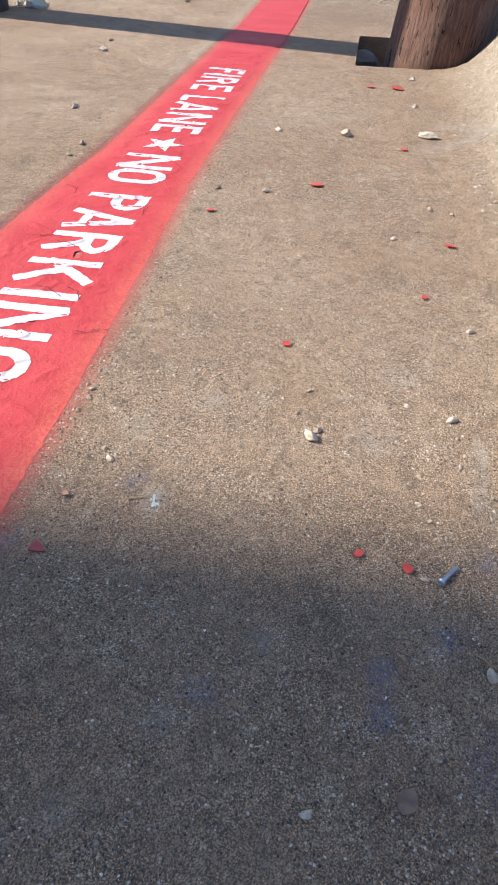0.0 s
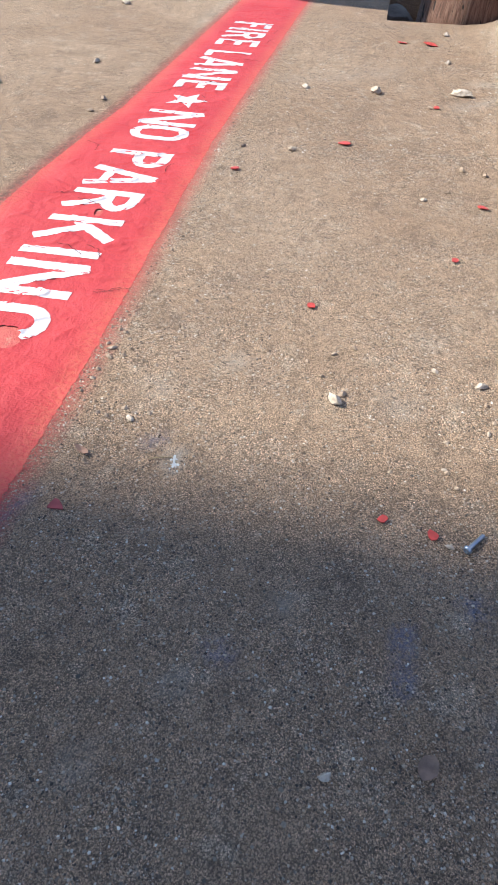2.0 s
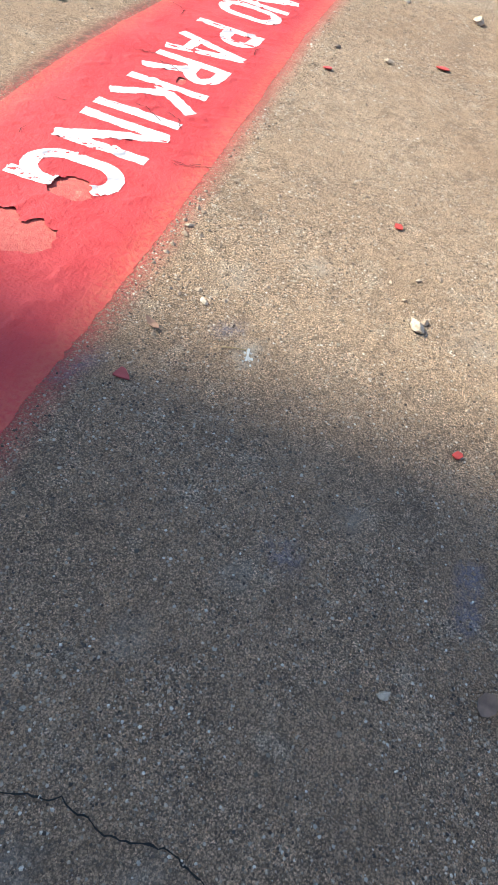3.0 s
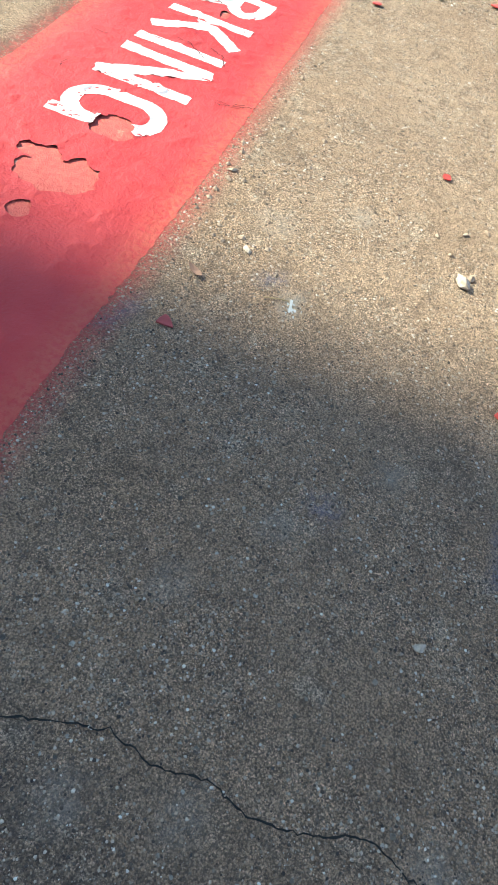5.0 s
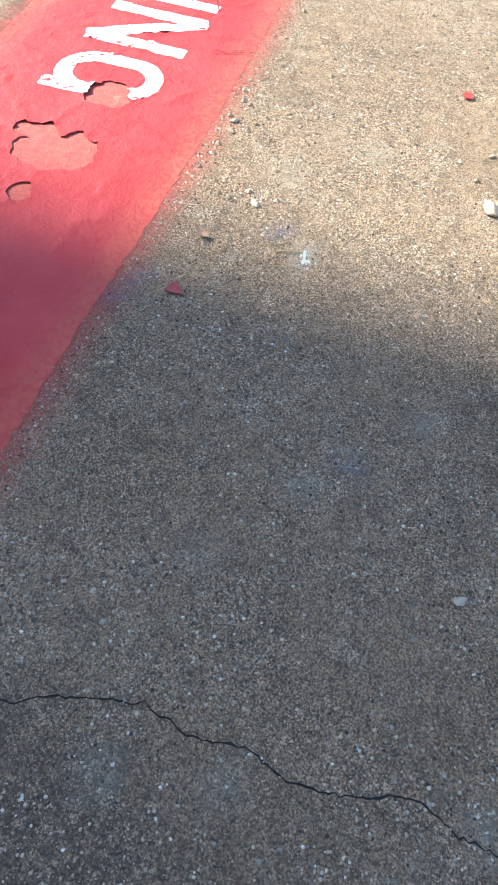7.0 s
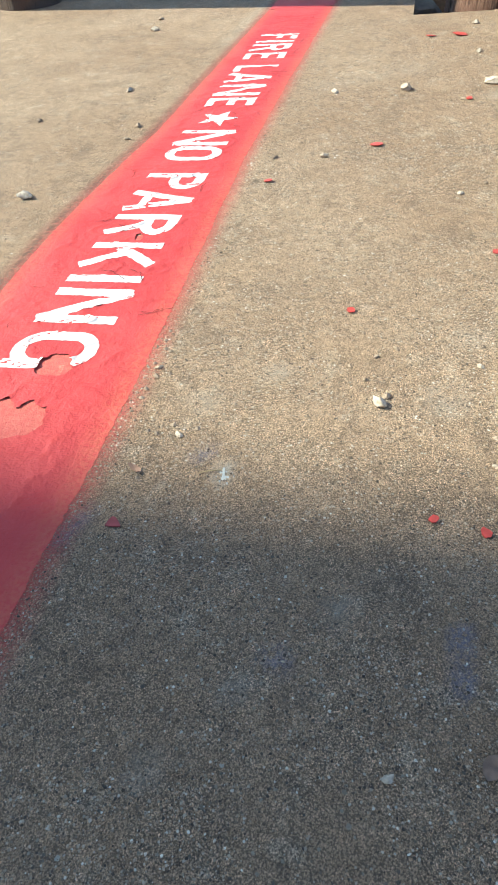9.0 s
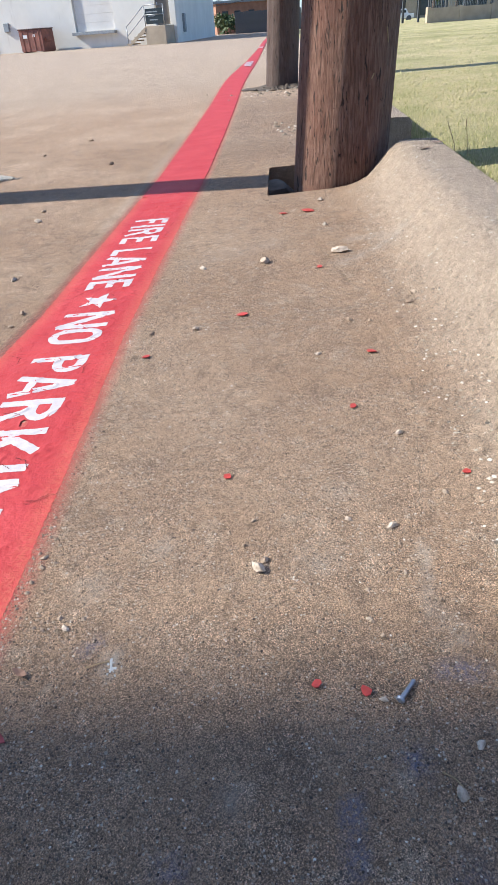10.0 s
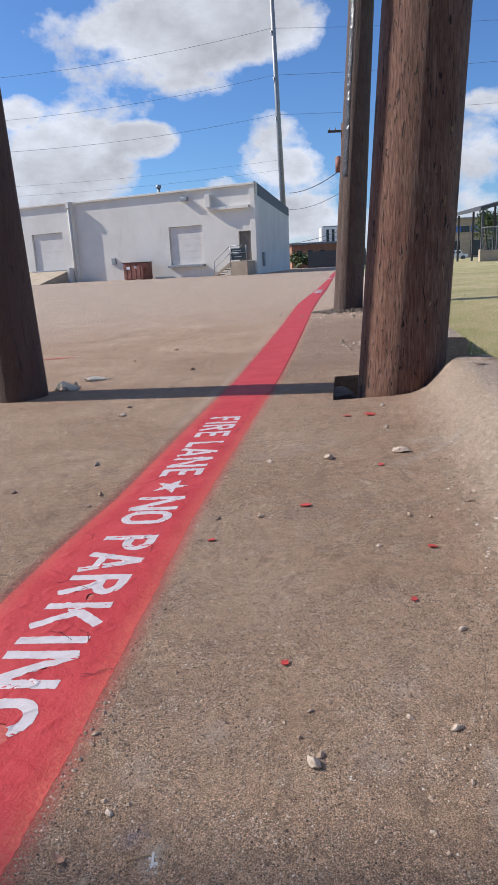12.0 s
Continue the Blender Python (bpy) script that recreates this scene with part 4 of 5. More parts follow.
def school():
    h = empty("school_building", pose(30, 110, -0.2), "long tan building with a band of blue windows", "building")
    part("wall", box(0, 40, 0, 15, 0, 6.3), M_TANWALL, h)
    part("roof", box(-0.3, 40.3, -0.3, 15.3, 6.31, 6.55), M_GREYMETAL, h)
    for k in range(12):
        x = 0.6 + 3.2 * k
        part("blue_panel", box(x, x + 1.5, -0.10, -0.01, 4.25, 5.2), M_BLUE, h)
        part("window", box(x + 1.52, x + 2.9, -0.08, -0.01, 4.25, 5.2), M_GLASS_DARK, h)
    for k in range(6):
        part("window", box(0.8 + 6.2 * k, 5.2 + 6.2 * k, -0.12, -0.01, 0.5, 2.9), M_GLASS_DARK, h)


def canopy():
    z = float(land(4, 45))
    h = empty("sports_canopy", pose(0, 45, z), "open shelter with dark steel posts and a pitched metal roof", "shelter")
    for x in (15.95, 17.0, 18.15, 19.85, 22.5, 25.5):
        part("post", box(x - 0.07, x + 0.07, -0.07, 0.07, 0, 3.3 + (x - 15.9) * 0.21, 0.01), M_DARKTRIM, h)
        part("post", box(x - 0.07, x + 0.07, 8.3, 8.45, 0, 3.3 + (x - 15.9) * 0.21, 0.01), M_DARKTRIM, h)
    bm = bmesh.new()
    pts = [(15.6, 3.32), (27.5, 5.85), (27.5, 6.1), (15.6, 3.55)]
    va = [bm.verts.new((x, -0.5, zz)) for x, zz in pts]
    vb = [bm.verts.new((x, 8.9, zz)) for x, zz in pts]
    bm.faces.new(va)
    bm.faces.new(vb[::-1])
    for k in range(4):
        bm.faces.new((va[k], vb[k], vb[(k + 1) % 4], va[(k + 1) % 4]))
    bmesh.ops.recalc_face_normals(bm, faces=bm.faces)
    part("roof", bm, M_DARKTRIM, h)
    w = empty("block_wall", pose(0, 44.7, z), "low tan block wall round the shelter", "wall")
    for k in range(6):
        part("block_panel", box(15.95 + 2.0 * k, 17.92 + 2.0 * k, 0, 0.25, -0.2, 0.78, 0.02), M_TANWALL, w)
        part("pier", box(15.75 + 2.0 * k, 15.94 + 2.0 * k, -0.06, 0.3, -0.2, 0.84, 0.01), M_TANWALL, w)
    fnc = empty("chain_fence", pose(0, 44.85, z + 0.79), "grey wire fence on the low block wall", "fence")
    bm = bmesh.new()
    for k in range(120):
        x = 15.95 + k * 0.1
        add_tube(bm, (x, 0, 0), (x, 0, 1.45), 0.007, n=4, caps=False)
    part("wire_mesh", bm, M_GREYMETAL, fnc)
    part("top_rail", tube((15.9, 0, 1.46), (27.9, 0, 1.46), 0.03), M_GREYMETAL, fnc)


def car():
    h = empty("white_car", pose(27.4, 88, float(land(4, 88)) - 0.12), "white car parked beyond the lawn", "car")
    body = part("body", box(-1.7, 1.7, -0.8, 0.8, 0.30, 0.78, 0.12), M_TOWER, h)
    bm = box(-1.0, 1.1, -0.70, 0.70, 0.74, 1.28, 0.0)
    for w in bm.verts:
        if w.co.z > 1:
            w.co.x = 0.05 + (w.co.x - 0.05) * 0.68
            w.co.y *= 0.86
    bmesh.ops.bevel(bm, geom=list(bm.edges), offset=0.08, segments=2, affect="EDGES", profile=0.6)
    part("cabin", bm, M_TOWER, h)
    for x in (-0.62, 0.12):
        part("window", box(x, x + 0.6, -0.69, -0.66, 0.88, 1.14, 0.004), M_GLASS_DARK, h)
    for x in (-1.05, 1.05):
        part("wheel", tube((x, -0.83, 0.30), (x, -0.62, 0.30), 0.30, n=18), M_BLACK, h)


def leaf_mat():
    m = Mat("tree_leaves", 0.7)
    m.color(m.ramp(m.island(), [(0.0, (0.030, 0.055, 0.018)), (0.6, (0.060, 0.095, 0.030)), (1.0, (0.115, 0.140, 0.050))]))
    return m.m


M_TREE = leaf_mat()


def crown_mesh(n, rx, ry, rz, zc, seed, size):
    """Many small leaf clumps, thick in lobes, with gaps."""
    rnd = random.Random(seed)
    lobes = [(rnd.uniform(-0.6, 0.6) * rx, rnd.uniform(-0.6, 0.6) * ry, zc + rnd.uniform(-0.6, 0.6) * rz, rnd.uniform(0.35, 0.6)) for _ in range(9)]
    verts, faces = [], []
    for _ in range(n):
        lx, ly, lz, lr = rnd.choice(lobes)
        d = Vector((rnd.gauss(0, 1), rnd.gauss(0, 1), rnd.gauss(0, 1))).normalized() * (rnd.random() ** 0.4)
        c = Vector((lx + d.x * rx * lr, ly + d.y * ry * lr, lz + d.z * rz * lr))
        a = Vector((rnd.gauss(0, 1), rnd.gauss(0, 1), rnd.gauss(0, 1))).normalized()
        b = a.cross(Vector((rnd.gauss(0, 1), rnd.gauss(0, 1), rnd.gauss(0, 1)))).normalized()
        s = size * rnd.uniform(0.6, 1.4)
        k = len(verts)
        verts += [c - a * s, c + b * s * 0.5, c + a * s, c - b * s * 0.5]
        faces.append((k, k + 1, k + 2, k + 3))
    return verts, faces


def tree(x, y, h, r, seed):
    t = empty("tree", pose(x, y, float(land(4, y)) - 0.05), "leafy green tree beyond the lawn", "tree")
    bm = tube((0, 0, 0), (0.05, 0, h * 0.5), 0.16, 0.10, 10)
    for k in range(5):
        a = k * 1.3 + seed
        add_tube(bm, (0.04, 0, h * (0.3 + 0.05 * k)), (r * 0.6 * math.cos(a), r * 0.6 * math.sin(a), h * (0.55 + 0.06 * k)), 0.06, 0.02, 7)
    part("trunk", bm, M_POLE2, t)
    v, f = crown_mesh(1800, r, r, h * 0.36, h * 0.62, seed, 0.16)
    mesh_of("crown", v, f, M_TREE, t)


def shrubs():
    v, f = [], []
    rnd = random.Random(5)
    for k in range(12):
        a, b = crown_mesh(160, 1.0, 0.8, 0.7, 0.6, k, 0.15)
        o = Vector((5.2 + k * 0.55 + rnd.uniform(-0.2, 0.2), 70.5 + rnd.uniform(-0.5, 2.0), -0.1))
        s = rnd.uniform(0.7, 1.5)
        f += [tuple(i + len(v) for i in q) for q in b]
        v += [p * s + o for p in a]
    tagged(mesh_of("shrub_row", v, f, M_TREE), "row of green shrubs before the brick building", "shrubs", kind="stuff")


brick_house()
tower()
school()
canopy()
car()
tree(28.7, 80, 5.9, 1.9, 3)
tree(37.5, 96, 6.5, 2.3, 6)
shrubs()

board_fence = empty("board_fence", pose(6.2, 68, -0.1), "dark board fence beyond the end of the lot", "fence")
fb = part("board", box(0, 0.19, 0, 0.04, 0, 1.65), M_DARKTRIM, board_fence)
for k in range(1, 30):
    o = new("board", fb.data)
    o.parent = board_fence
    o.location = (0.2 * k, 0, 0.02 * ((k * 7) % 3))

# steel transmission pole with its wires
tp = empty("transmission_pole", pose(3.85, 66, -0.2), "tall grey steel transmission pole with insulators", "transmission pole")
part("shaft", tube((0, 0, 0), (-0.75, 0, 32), 0.30, 0.16, 20), M_GREYMETAL, tp)
WIRES = (14.1, 17.45, 21.3)
for z in WIRES:
    part("insulator", tube((-0.03 - z * 0.022, 0, z - 0.9), (-0.28 - z * 0.022, -0.15, z), 0.10, 0.06, 8), M_GREYMETAL, tp)


def cable(name, a, b, sag, r, label):
    a, b = Vector(a), Vector(b)
    cu = bpy.data.curves.new(name, "CURVE")
    cu.dimensions, cu.bevel_depth, cu.bevel_resolution = "3D", r, 1
    sp = cu.splines.new("POLY")
    sp.points.add(24)
    for k in range(25):
        s = k / 24
        p = a.lerp(b, s) - Vector((0, 0, sag * 4 * s * (1 - s)))
        sp.points[k].co = (*p, 1)
    cu.materials.append(M_BLACK)
    return tagged(new(name, cu), label, "cable", "overhead wires")


for z, zl, zr in ((WIRES[0], 12.1, 14.5), (WIRES[1], 14.8, 18.1), (WIRES[2], 18.4, 21.2)):
    cable("overhead_wire", (3.55 - z * 0.02, 66, z), (-24.5, 66, zl), 0.5, 0.012, "thin dark overhead power wire")
    cable("overhead_wire", (3.55 - z * 0.02, 66, z), (36, 66, zr), 0.3, 0.012, "thin dark overhead power wire")
for z in (10.2, 9.3):
    cable("overhead_wire", (-24.5, 66, z - 1.2), (4.3, 66, z), 0.3, 0.008, "thin dark overhead power wire")

fp = empty("utility_pole", pose(6.57, 45, -0.1), "wooden utility pole with a crossarm far across the lot", "utility pole")
part("shaft", tube((0, 0, 0), (0, 0, 9.15), 0.15, 0.10, 14), M_POLE, fp)
part("crossarm", box(-0.95, 0.95, -0.06, 0.06, 8.62, 8.76, 0.01), M_POLE2, fp)
for x in (-0.85, -0.45, 0.45, 0.85):
    part("insulator", tube((x, 0, 8.762), (x, 0, 8.92), 0.05, 0.03, 8), M_GREYMETAL, fp)
can = part("transformer", add_tube(tube((-0.28, -0.1, 6.2), (-0.28, -0.1, 7.1), 0.22, n=16), (-0.28, -0.1, 7.1), (-0.28, -0.1, 7.2), 0.16, 0.05), M_RUST, fp, "rusty transformer can")
cable("service_cable", (4.0, 61, 6.6), (6.5, 45, 6.3), 0.35, 0.03, "thick black service cable sagging between building and pole")
cable("service_cable", (4.0, 61, 5.2), (6.5, 45, 4.9), 0.3, 0.018, "thin black service cable")
cable("service_cable", (4.2, 62, 2.3), (6.5, 45, 2.5), 0.15, 0.018, "thin black service cable")
cable("service_cable", (4.2, 62, 2.0), (6.5, 45, 2.2), 0.15, 0.018, "thin black service cable")


# ---- details on the poles ----
def on_pole(ob, a, z, out=0.0, r=0.15):
    return Vector((r * math.cos(a), r * math.sin(a), z)) * 1.0 + Vector((math.cos(a), math.sin(a), 0)) * out


rnd = random.Random(21)
for a, z, tilt, ln in ((-1.05, 0.62, 8, 0.05), (-0.95, 0.40, -14, 0.06), (-1.0, 0.83, 4, 0.03), (-1.25, 0.30, 30, 0.025), (-0.75, 0.78, 0, 0.02)):
    rr = 0.1515 - 0.010 * z + 0.002
    bm = box(-0.0012, 0.0012, -0.0015, 0.0015, -ln / 3, ln / 3, 0.0005)
    o = part("splinter", bm, M_TWIG, pole_near, "pale torn wood splinter")
    o.matrix_basis = pose(0.052 * z + rr * math.cos(a), rr * math.sin(a), z, 0, 0, math.degrees(a) + 90) @ pose(0, 0, 0, 0, tilt, 0)

M_TAR = plain("glossy_black_tar", (0.06, 0.06, 0.065), 0.16, 0.0, 0.4, 40.0, 0.012, 26.0)
v, f = [], []
zs = steps(1.15, 4.6, 0.03)
for z in zs:
    for k in range(7):
        a = math.radians(222 + (k - 3) * 5.5)
        rr = 0.132 - 0.010 * min(z, 3) + 0.003 + 0.006 * max(0, noise.noise(Vector((a * 9, z * 14, 1)))) - 0.006 * (abs(k - 3) == 3)
        v.append((0.052 * z + rr * math.cos(a), rr * math.sin(a), z))
for j in range(len(zs) - 1):
    for k in range(6):
        f.append((j * 7 + k + 1, j * 7 + k, (j + 1) * 7 + k, (j + 1) * 7 + k + 1))
tagged(mesh_of("tar_strip", v, f, M_TAR, pole_dark, True), "shiny black strip of tar")


# ---- small things on the ground ----
def ground_at(x, y):
    u = x - lane_x(y)
    return float(ground_z(u, x, y)) if u > 0.46 else float(land(x, y))


def rock_bm(size, seed, flat=0.65, rough=0.5, sub=2):
    bm = bmesh.new()
    bmesh.ops.create_icosphere(bm, subdivisions=sub, radius=1.0)
    rnd = random.Random(seed)
    sx, sy = rnd.uniform(0.95, 1.4), rnd.uniform(0.6, 0.9)
    for w in bm.verts:
        d = 1 + rough * noise.noise(w.co * 1.3 + Vector((seed * 3.1, 0, 0))) + rough * 0.4 * noise.noise(w.co * 3.1 + Vector((0, seed * 1.7, 0)))
        p = w.co * d
        for n in ((0.7, 0.3, 0.6), (-0.5, 0.6, 0.55), (0.1, -0.8, 0.5)):  # broken faces
            nv = Vector(n).normalized()
            o = p.dot(nv) - 0.58
            if o > 0:
                p = p - nv * o * 0.85
        w.co = Vector((p.x * sx, p.y * sy, p.z * flat)) * size
    return bm


def stone(x, y, size, mat, label, seed, flat=0.6, rz=None):
    bm = rock_bm(size, seed, flat)
    low = min(w.co.z for w in bm.verts)
    ob = part("stone", bm, mat)
    ob.matrix_basis = pose(x, y, ground_at(x, y) - low * 0.82, 0, 0, (seed * 77) % 360 if rz is None else rz)
    return tagged(ob, label, "stone", "loose stones on the pavement")


PALE, TAN = "small pale limestone pebble lying on the concrete", "small brown gravel stone lying on the concrete"
for k, (x, y, s) in enumerate(((0.269, 1.462, 0.014), (0.446, 1.476, 0.015), (0.460, 1.712, 0.009), (0.137, 0.495, 0.0092), (0.286, 0.531, 0.0055), (0.126, 1.469, 0.0085), (0.097, 1.123, 0.007),
                               (0.251, 0.251, 0.0052), (0.219, 0.331, 0.0033), (0.278, 0.283, 0.0042), (-0.052, 0.453, 0.0042), (0.115, 0.160, 0.0036), (0.243, 0.551, 0.004), (-0.381, 1.003, 0.013),
                               (-0.321, 1.553, 0.009), (-0.362, 2.12, 0.013), (0.503, 1.983, 0.010), (0.359, 0.573, 0.004), (0.347, 0.704, 0.005), (0.512, 1.149, 0.006), (0.292, 0.960, 0.005), (0.278, 0.462, 0.0028), (0.229, 0.413, 0.0025))):
    stone(x, y, s, M_PALE, "white broken limestone chunk lying on the concrete" if s > 0.012 else PALE, k + 1, 0.5)
for k, (x, y, s) in enumerate(((0.145, 0.506, 0.0055), (0.372, 1.08, 0.008), (0.49, 1.105, 0.008), (0.406, 1.065, 0.006), (0.333, 1.123, 0.005), (0.334, 0.993, 0.005), (0.162, 0.583, 0.0042), (0.141, 0.570, 0.0042),
                               (0.112, 0.555, 0.0035), (0.081, 0.704, 0.004), (0.169, 0.742, 0.004), (0.182, 0.722, 0.0032), (0.016, 1.128, 0.006), (-0.089, 0.542, 0.004), (-0.088, 0.556, 0.0042), (-0.074, 0.455, 0.0035),
                               (-0.06, 0.658, 0.0035), (-0.055, 0.766, 0.0035), (0.367, 1.382, 0.006), (0.343, 0.765, 0.003), (0.287, 0.618, 0.003), (0.361, 0.603, 0.003), (-0.257, 1.317, 0.008), (-0.266, 1.249, 0.007),
                               (-0.473, 1.375, 0.009), (-0.374, 3.896, 0.02), (-0.202, 3.048, 0.018), (-0.57, 3.525, 0.016), (-0.366, 2.257, 0.010), (0.165, 0.374, 0.0025))):
    stone(x, y, s * 0.82, M_TAN, TAN, k + 40, 0.5)


def shard(name, pts, thick, mat, x, y, rz, label, category, group="", tilt=6, curl=0.0):
    """A thin broken piece with an irregular outline."""
    bm = bmesh.new()
    top = [bm.verts.new((a, b, thick + curl * (a * a + b * b))) for a, b in pts]
    low = [bm.verts.new((a * 0.97, b * 0.97, curl * (a * a + b * b))) for a, b in pts]
    ct = bm.verts.new((0, 0, thick * 1.05))
    cl = bm.verts.new((0, 0, 0))
    n = len(pts)
    for k in range(n):
        bm.faces.new((top[k], top[(k + 1) % n], ct))
        bm.faces.new((low[(k + 1) % n], low[k], cl))
        bm.faces.new((low[k], low[(k + 1) % n], top[(k + 1) % n], top[k]))
    ob = part(name, bm, mat)
    ob.matrix_basis = pose(x, y, ground_at(x, y) + 0.0018, tilt, tilt * 0.6, rz)
    return tagged(ob, label, category, group)


def chip_outline(r, seed, n=7):
    rnd = random.Random(seed)
    return [(r * rnd.uniform(0.6, 1.15) * math.cos(k * math.tau / n), r * rnd.uniform(0.5, 0.95) * math.sin(k * math.tau / n)) for k in range(n)]


for k, (x, y, r) in enumerate(((0.118, 0.657, 0.0068), (0.306, 0.783, 0.0072), (0.376, 0.944, 0.0085), (0.188, 1.165, 0.012), (0.169, 0.354, 0.0058), (0.207, 0.340, 0.0058), (0.394, 0.599, 0.0055), (0.446, 1.876, 0.022), (0.375, 1.874, 0.014), (0.008, 1.03, 0.008), (0.38, 1.384, 0.009))):
    shard("paint_chip", chip_outline(r, k + 3), 0.0014, M_CHIP, x, y, k * 61, "red flake of old paint lying on the concrete", "paint chip", "red paint chips")
shard("paint_chip", [(-0.0065, -0.004), (-0.001, -0.0044), (0.0065, -0.004), (0.005, -0.0005), (0.001, 0.0045), (-0.0022, 0.0055), (-0.005, 0.0005)], 0.0016, plain("faded_red_chip", (0.30, 0.052, 0.055), 0.6, 0, 0.2, 90.0), -0.091, 0.347, 0, "triangular dull red flake of old paint", "paint chip", "red paint chips", 4)
shard("dry_leaf", [(-0.001, -0.0085), (0.0035, -0.0055), (0.0065, -0.001), (0.0055, 0.005), (0.002, 0.0085), (-0.004, 0.0055), (-0.006, 0.0), (-0.0045, -0.0055)], 0.0009, M_LEAF, 0.176, 0.168, -25, "curled dry brown leaf lying on the concrete", "leaf", "", 5, 22.0)
shard("dry_leaf", [(0.0, -0.010), (0.005, -0.004), (0.006, 0.003), (0.0, 0.010), (-0.006, 0.003), (-0.005, -0.004)], 0.0006, M_LEAF, 0.300, 0.243, 60, "curled dry brown leaf lying on the concrete", "leaf", "", 5, 22.0)
shard("dry_leaf", [(0.0, -0.0075), (0.0035, -0.002), (0.002, 0.006), (-0.001, 0.008), (-0.0035, 0.002), (-0.003, -0.004)], 0.0006, plain("pale_leaf", (0.36, 0.20, 0.13), 0.7), -0.085, 0.408, 60, "small curled tan leaf lying on the concrete", "leaf", "", 8, 40.0)
for k, (x, y) in enumerate(((0.86, 2.02), (0.79, 1.93))):
    shard("dry_leaf", [(0.0, -0.024), (0.008, -0.008), (0.008, 0.008), (0.0, 0.024), (-0.007, 0.008), (-0.008, -0.010)], 0.0008, M_LEAF, x, y, 80 + 20 * k, "curled dry brown leaf lying on the kerb", "leaf", "", 4, 10.0)

# a pan-head screw lying on the pavement
screw = empty("screw", pose(0.239, 0.3355, ground_at(0.239, 0.3355) + 0.0022, 0, 0, -46), "zinc-plated screw lying on the concrete", "screw")
bm = bmesh.new()
n, turns = 14, 15
rings = []
for k in range(turns * 2 + 1):
    x = -0.010 + 0.0228 * k / (turns * 2)
    r = (0.0021 if k % 2 else 0.00160) * (1.0 if x < 0.0105 else max(0.25, (0.0130 - x) / 0.0025))
    rings.append([bm.verts.new((0, 0, 0)) for _ in range(n)])
    for i, w in enumerate(rings[-1]):
        w.co = (r * math.cos(i * math.tau / n), x + 0.0004 * math.sin(i * math.tau / n), r * math.sin(i * math.tau / n))
for a, b in zip(rings[:-1], rings[1:]):
    for i in range(n):
        bm.faces.new((a[i], a[(i + 1) % n], b[(i + 1) % n], b[i])).smooth = True
bm.faces.new(rings[-1])
part("shank", bm, M_STEEL, screw, "threaded shank")
bm = bmesh.new()
prof = [(-0.0100, 0.0036), (-0.0108, 0.0038), (-0.0122, 0.0033), (-0.0130, 0.0020), (-0.0131, 0.0010), (-0.0118, 0.0008)]
rings = [[bm.verts.new((r * math.cos(i * math.tau / 20), y, r * math.sin(i * math.tau / 20) + 0.0008)) for i in range(20)] for y, r in prof]
for a, b in zip(rings[:-1], rings[1:]):
    for i in range(20):
        bm.faces.new((a[i], a[(i + 1) % 20], b[(i + 1) % 20], b[i])).smooth = True
bm.faces.new(rings[-1])
bm.faces.new(rings[0][::-1])
bmesh.ops.recalc_face_normals(bm, faces=bm.faces)
part("head", bm, M_STEEL, screw, "round head with a cross recess")

# a splash of white paint with a twig beside it
M_SPLASH = plain("white_splash", (0.46, 0.46, 0.46), 0.7, 0, 0.1, 200.0, 0.0006, 500.0)


def splash_field(a, b):
    r, t = math.hypot(a, b * 1.1), math.atan2(b, a)
    arm = 0.0026 + 0.0030 * noise.noise(Vector((math.cos(t) * 1.9, math.sin(t) * 1.9, 0.6))) + 0.002 * noise.noise(Vector((a * 700, b * 700, 0)))
    spike = 0.0011 - abs(a + 0.0006 + b * 0.05) if 0 < b < 0.0125 else -1
    specks = 0.5 * (noise.noise(Vector((a * 420, b * 420, 9))) - 0.42) if r < 0.010 else -1
    return max(arm - r, spike, specks * 0.01)


v, f = marched(splash_field, steps(-0.012, 0.012, 0.0005), steps(-0.012, 0.015, 0.0005), lambda a, b: (-0.004 + a, 0.399 + b, ground_at(-0.004, 0.399) + 0.0005))
tagged(mesh_of("paint_splash", v, f, M_SPLASH), "small dried splash of white paint on the concrete", "paint splash")


def stick(name, pts, r, mat, label, category):
    cu = bpy.data.curves.new(name, "CURVE")
    cu.dimensions, cu.bevel_depth, cu.bevel_resolution = "3D", r, 1
    sp = cu.splines.new("POLY")
    sp.points.add(len(pts) - 1)
    for q, p in zip(sp.points, pts):
        q.co = (*p, 1)
    cu.materials.append(mat)
    return tagged(new(name, cu), label, category)


stick("twig", [(-0.027, 0.404, ground_at(-0.027, 0.404) + 0.0012), (-0.017, 0.4062, ground_at(-0.017, 0.406) + 0.0016), (-0.007, 0.4075, ground_at(-0.007, 0.4075) + 0.0012)], 0.0005, M_TWIG, "thin dry straw beside a paint splash", "twig")
stick("twig", [(0.243, 0.268, ground_at(0.243, 0.268) + 0.001), (0.250, 0.262, ground_at(0.25, 0.262) + 0.002), (0.253, 0.254, ground_at(0.253, 0.254) + 0.003)], 0.0006, M_TWIG, "thin dry straw beside a stone", "twig")
for k, (dx, dy, h) in enumerate(((0.02, 0.0, 0.13), (0.11, 0.12, 0.11), (0.07, -0.25, 0.08))):
    x, y = lane_x(2.1) + 0.83 + dx, 2.1 + dy
    z = lawn_z(x, y)
    stick("weed_stalk", [(x, y, z - 0.01), (x - 0.01, y, z + h * 0.5), (x - 0.035 + 0.02 * k, y + 0.01, z + h)], 0.0011, M_TWIG, "dry weed stalk growing behind the kerb", "weed")


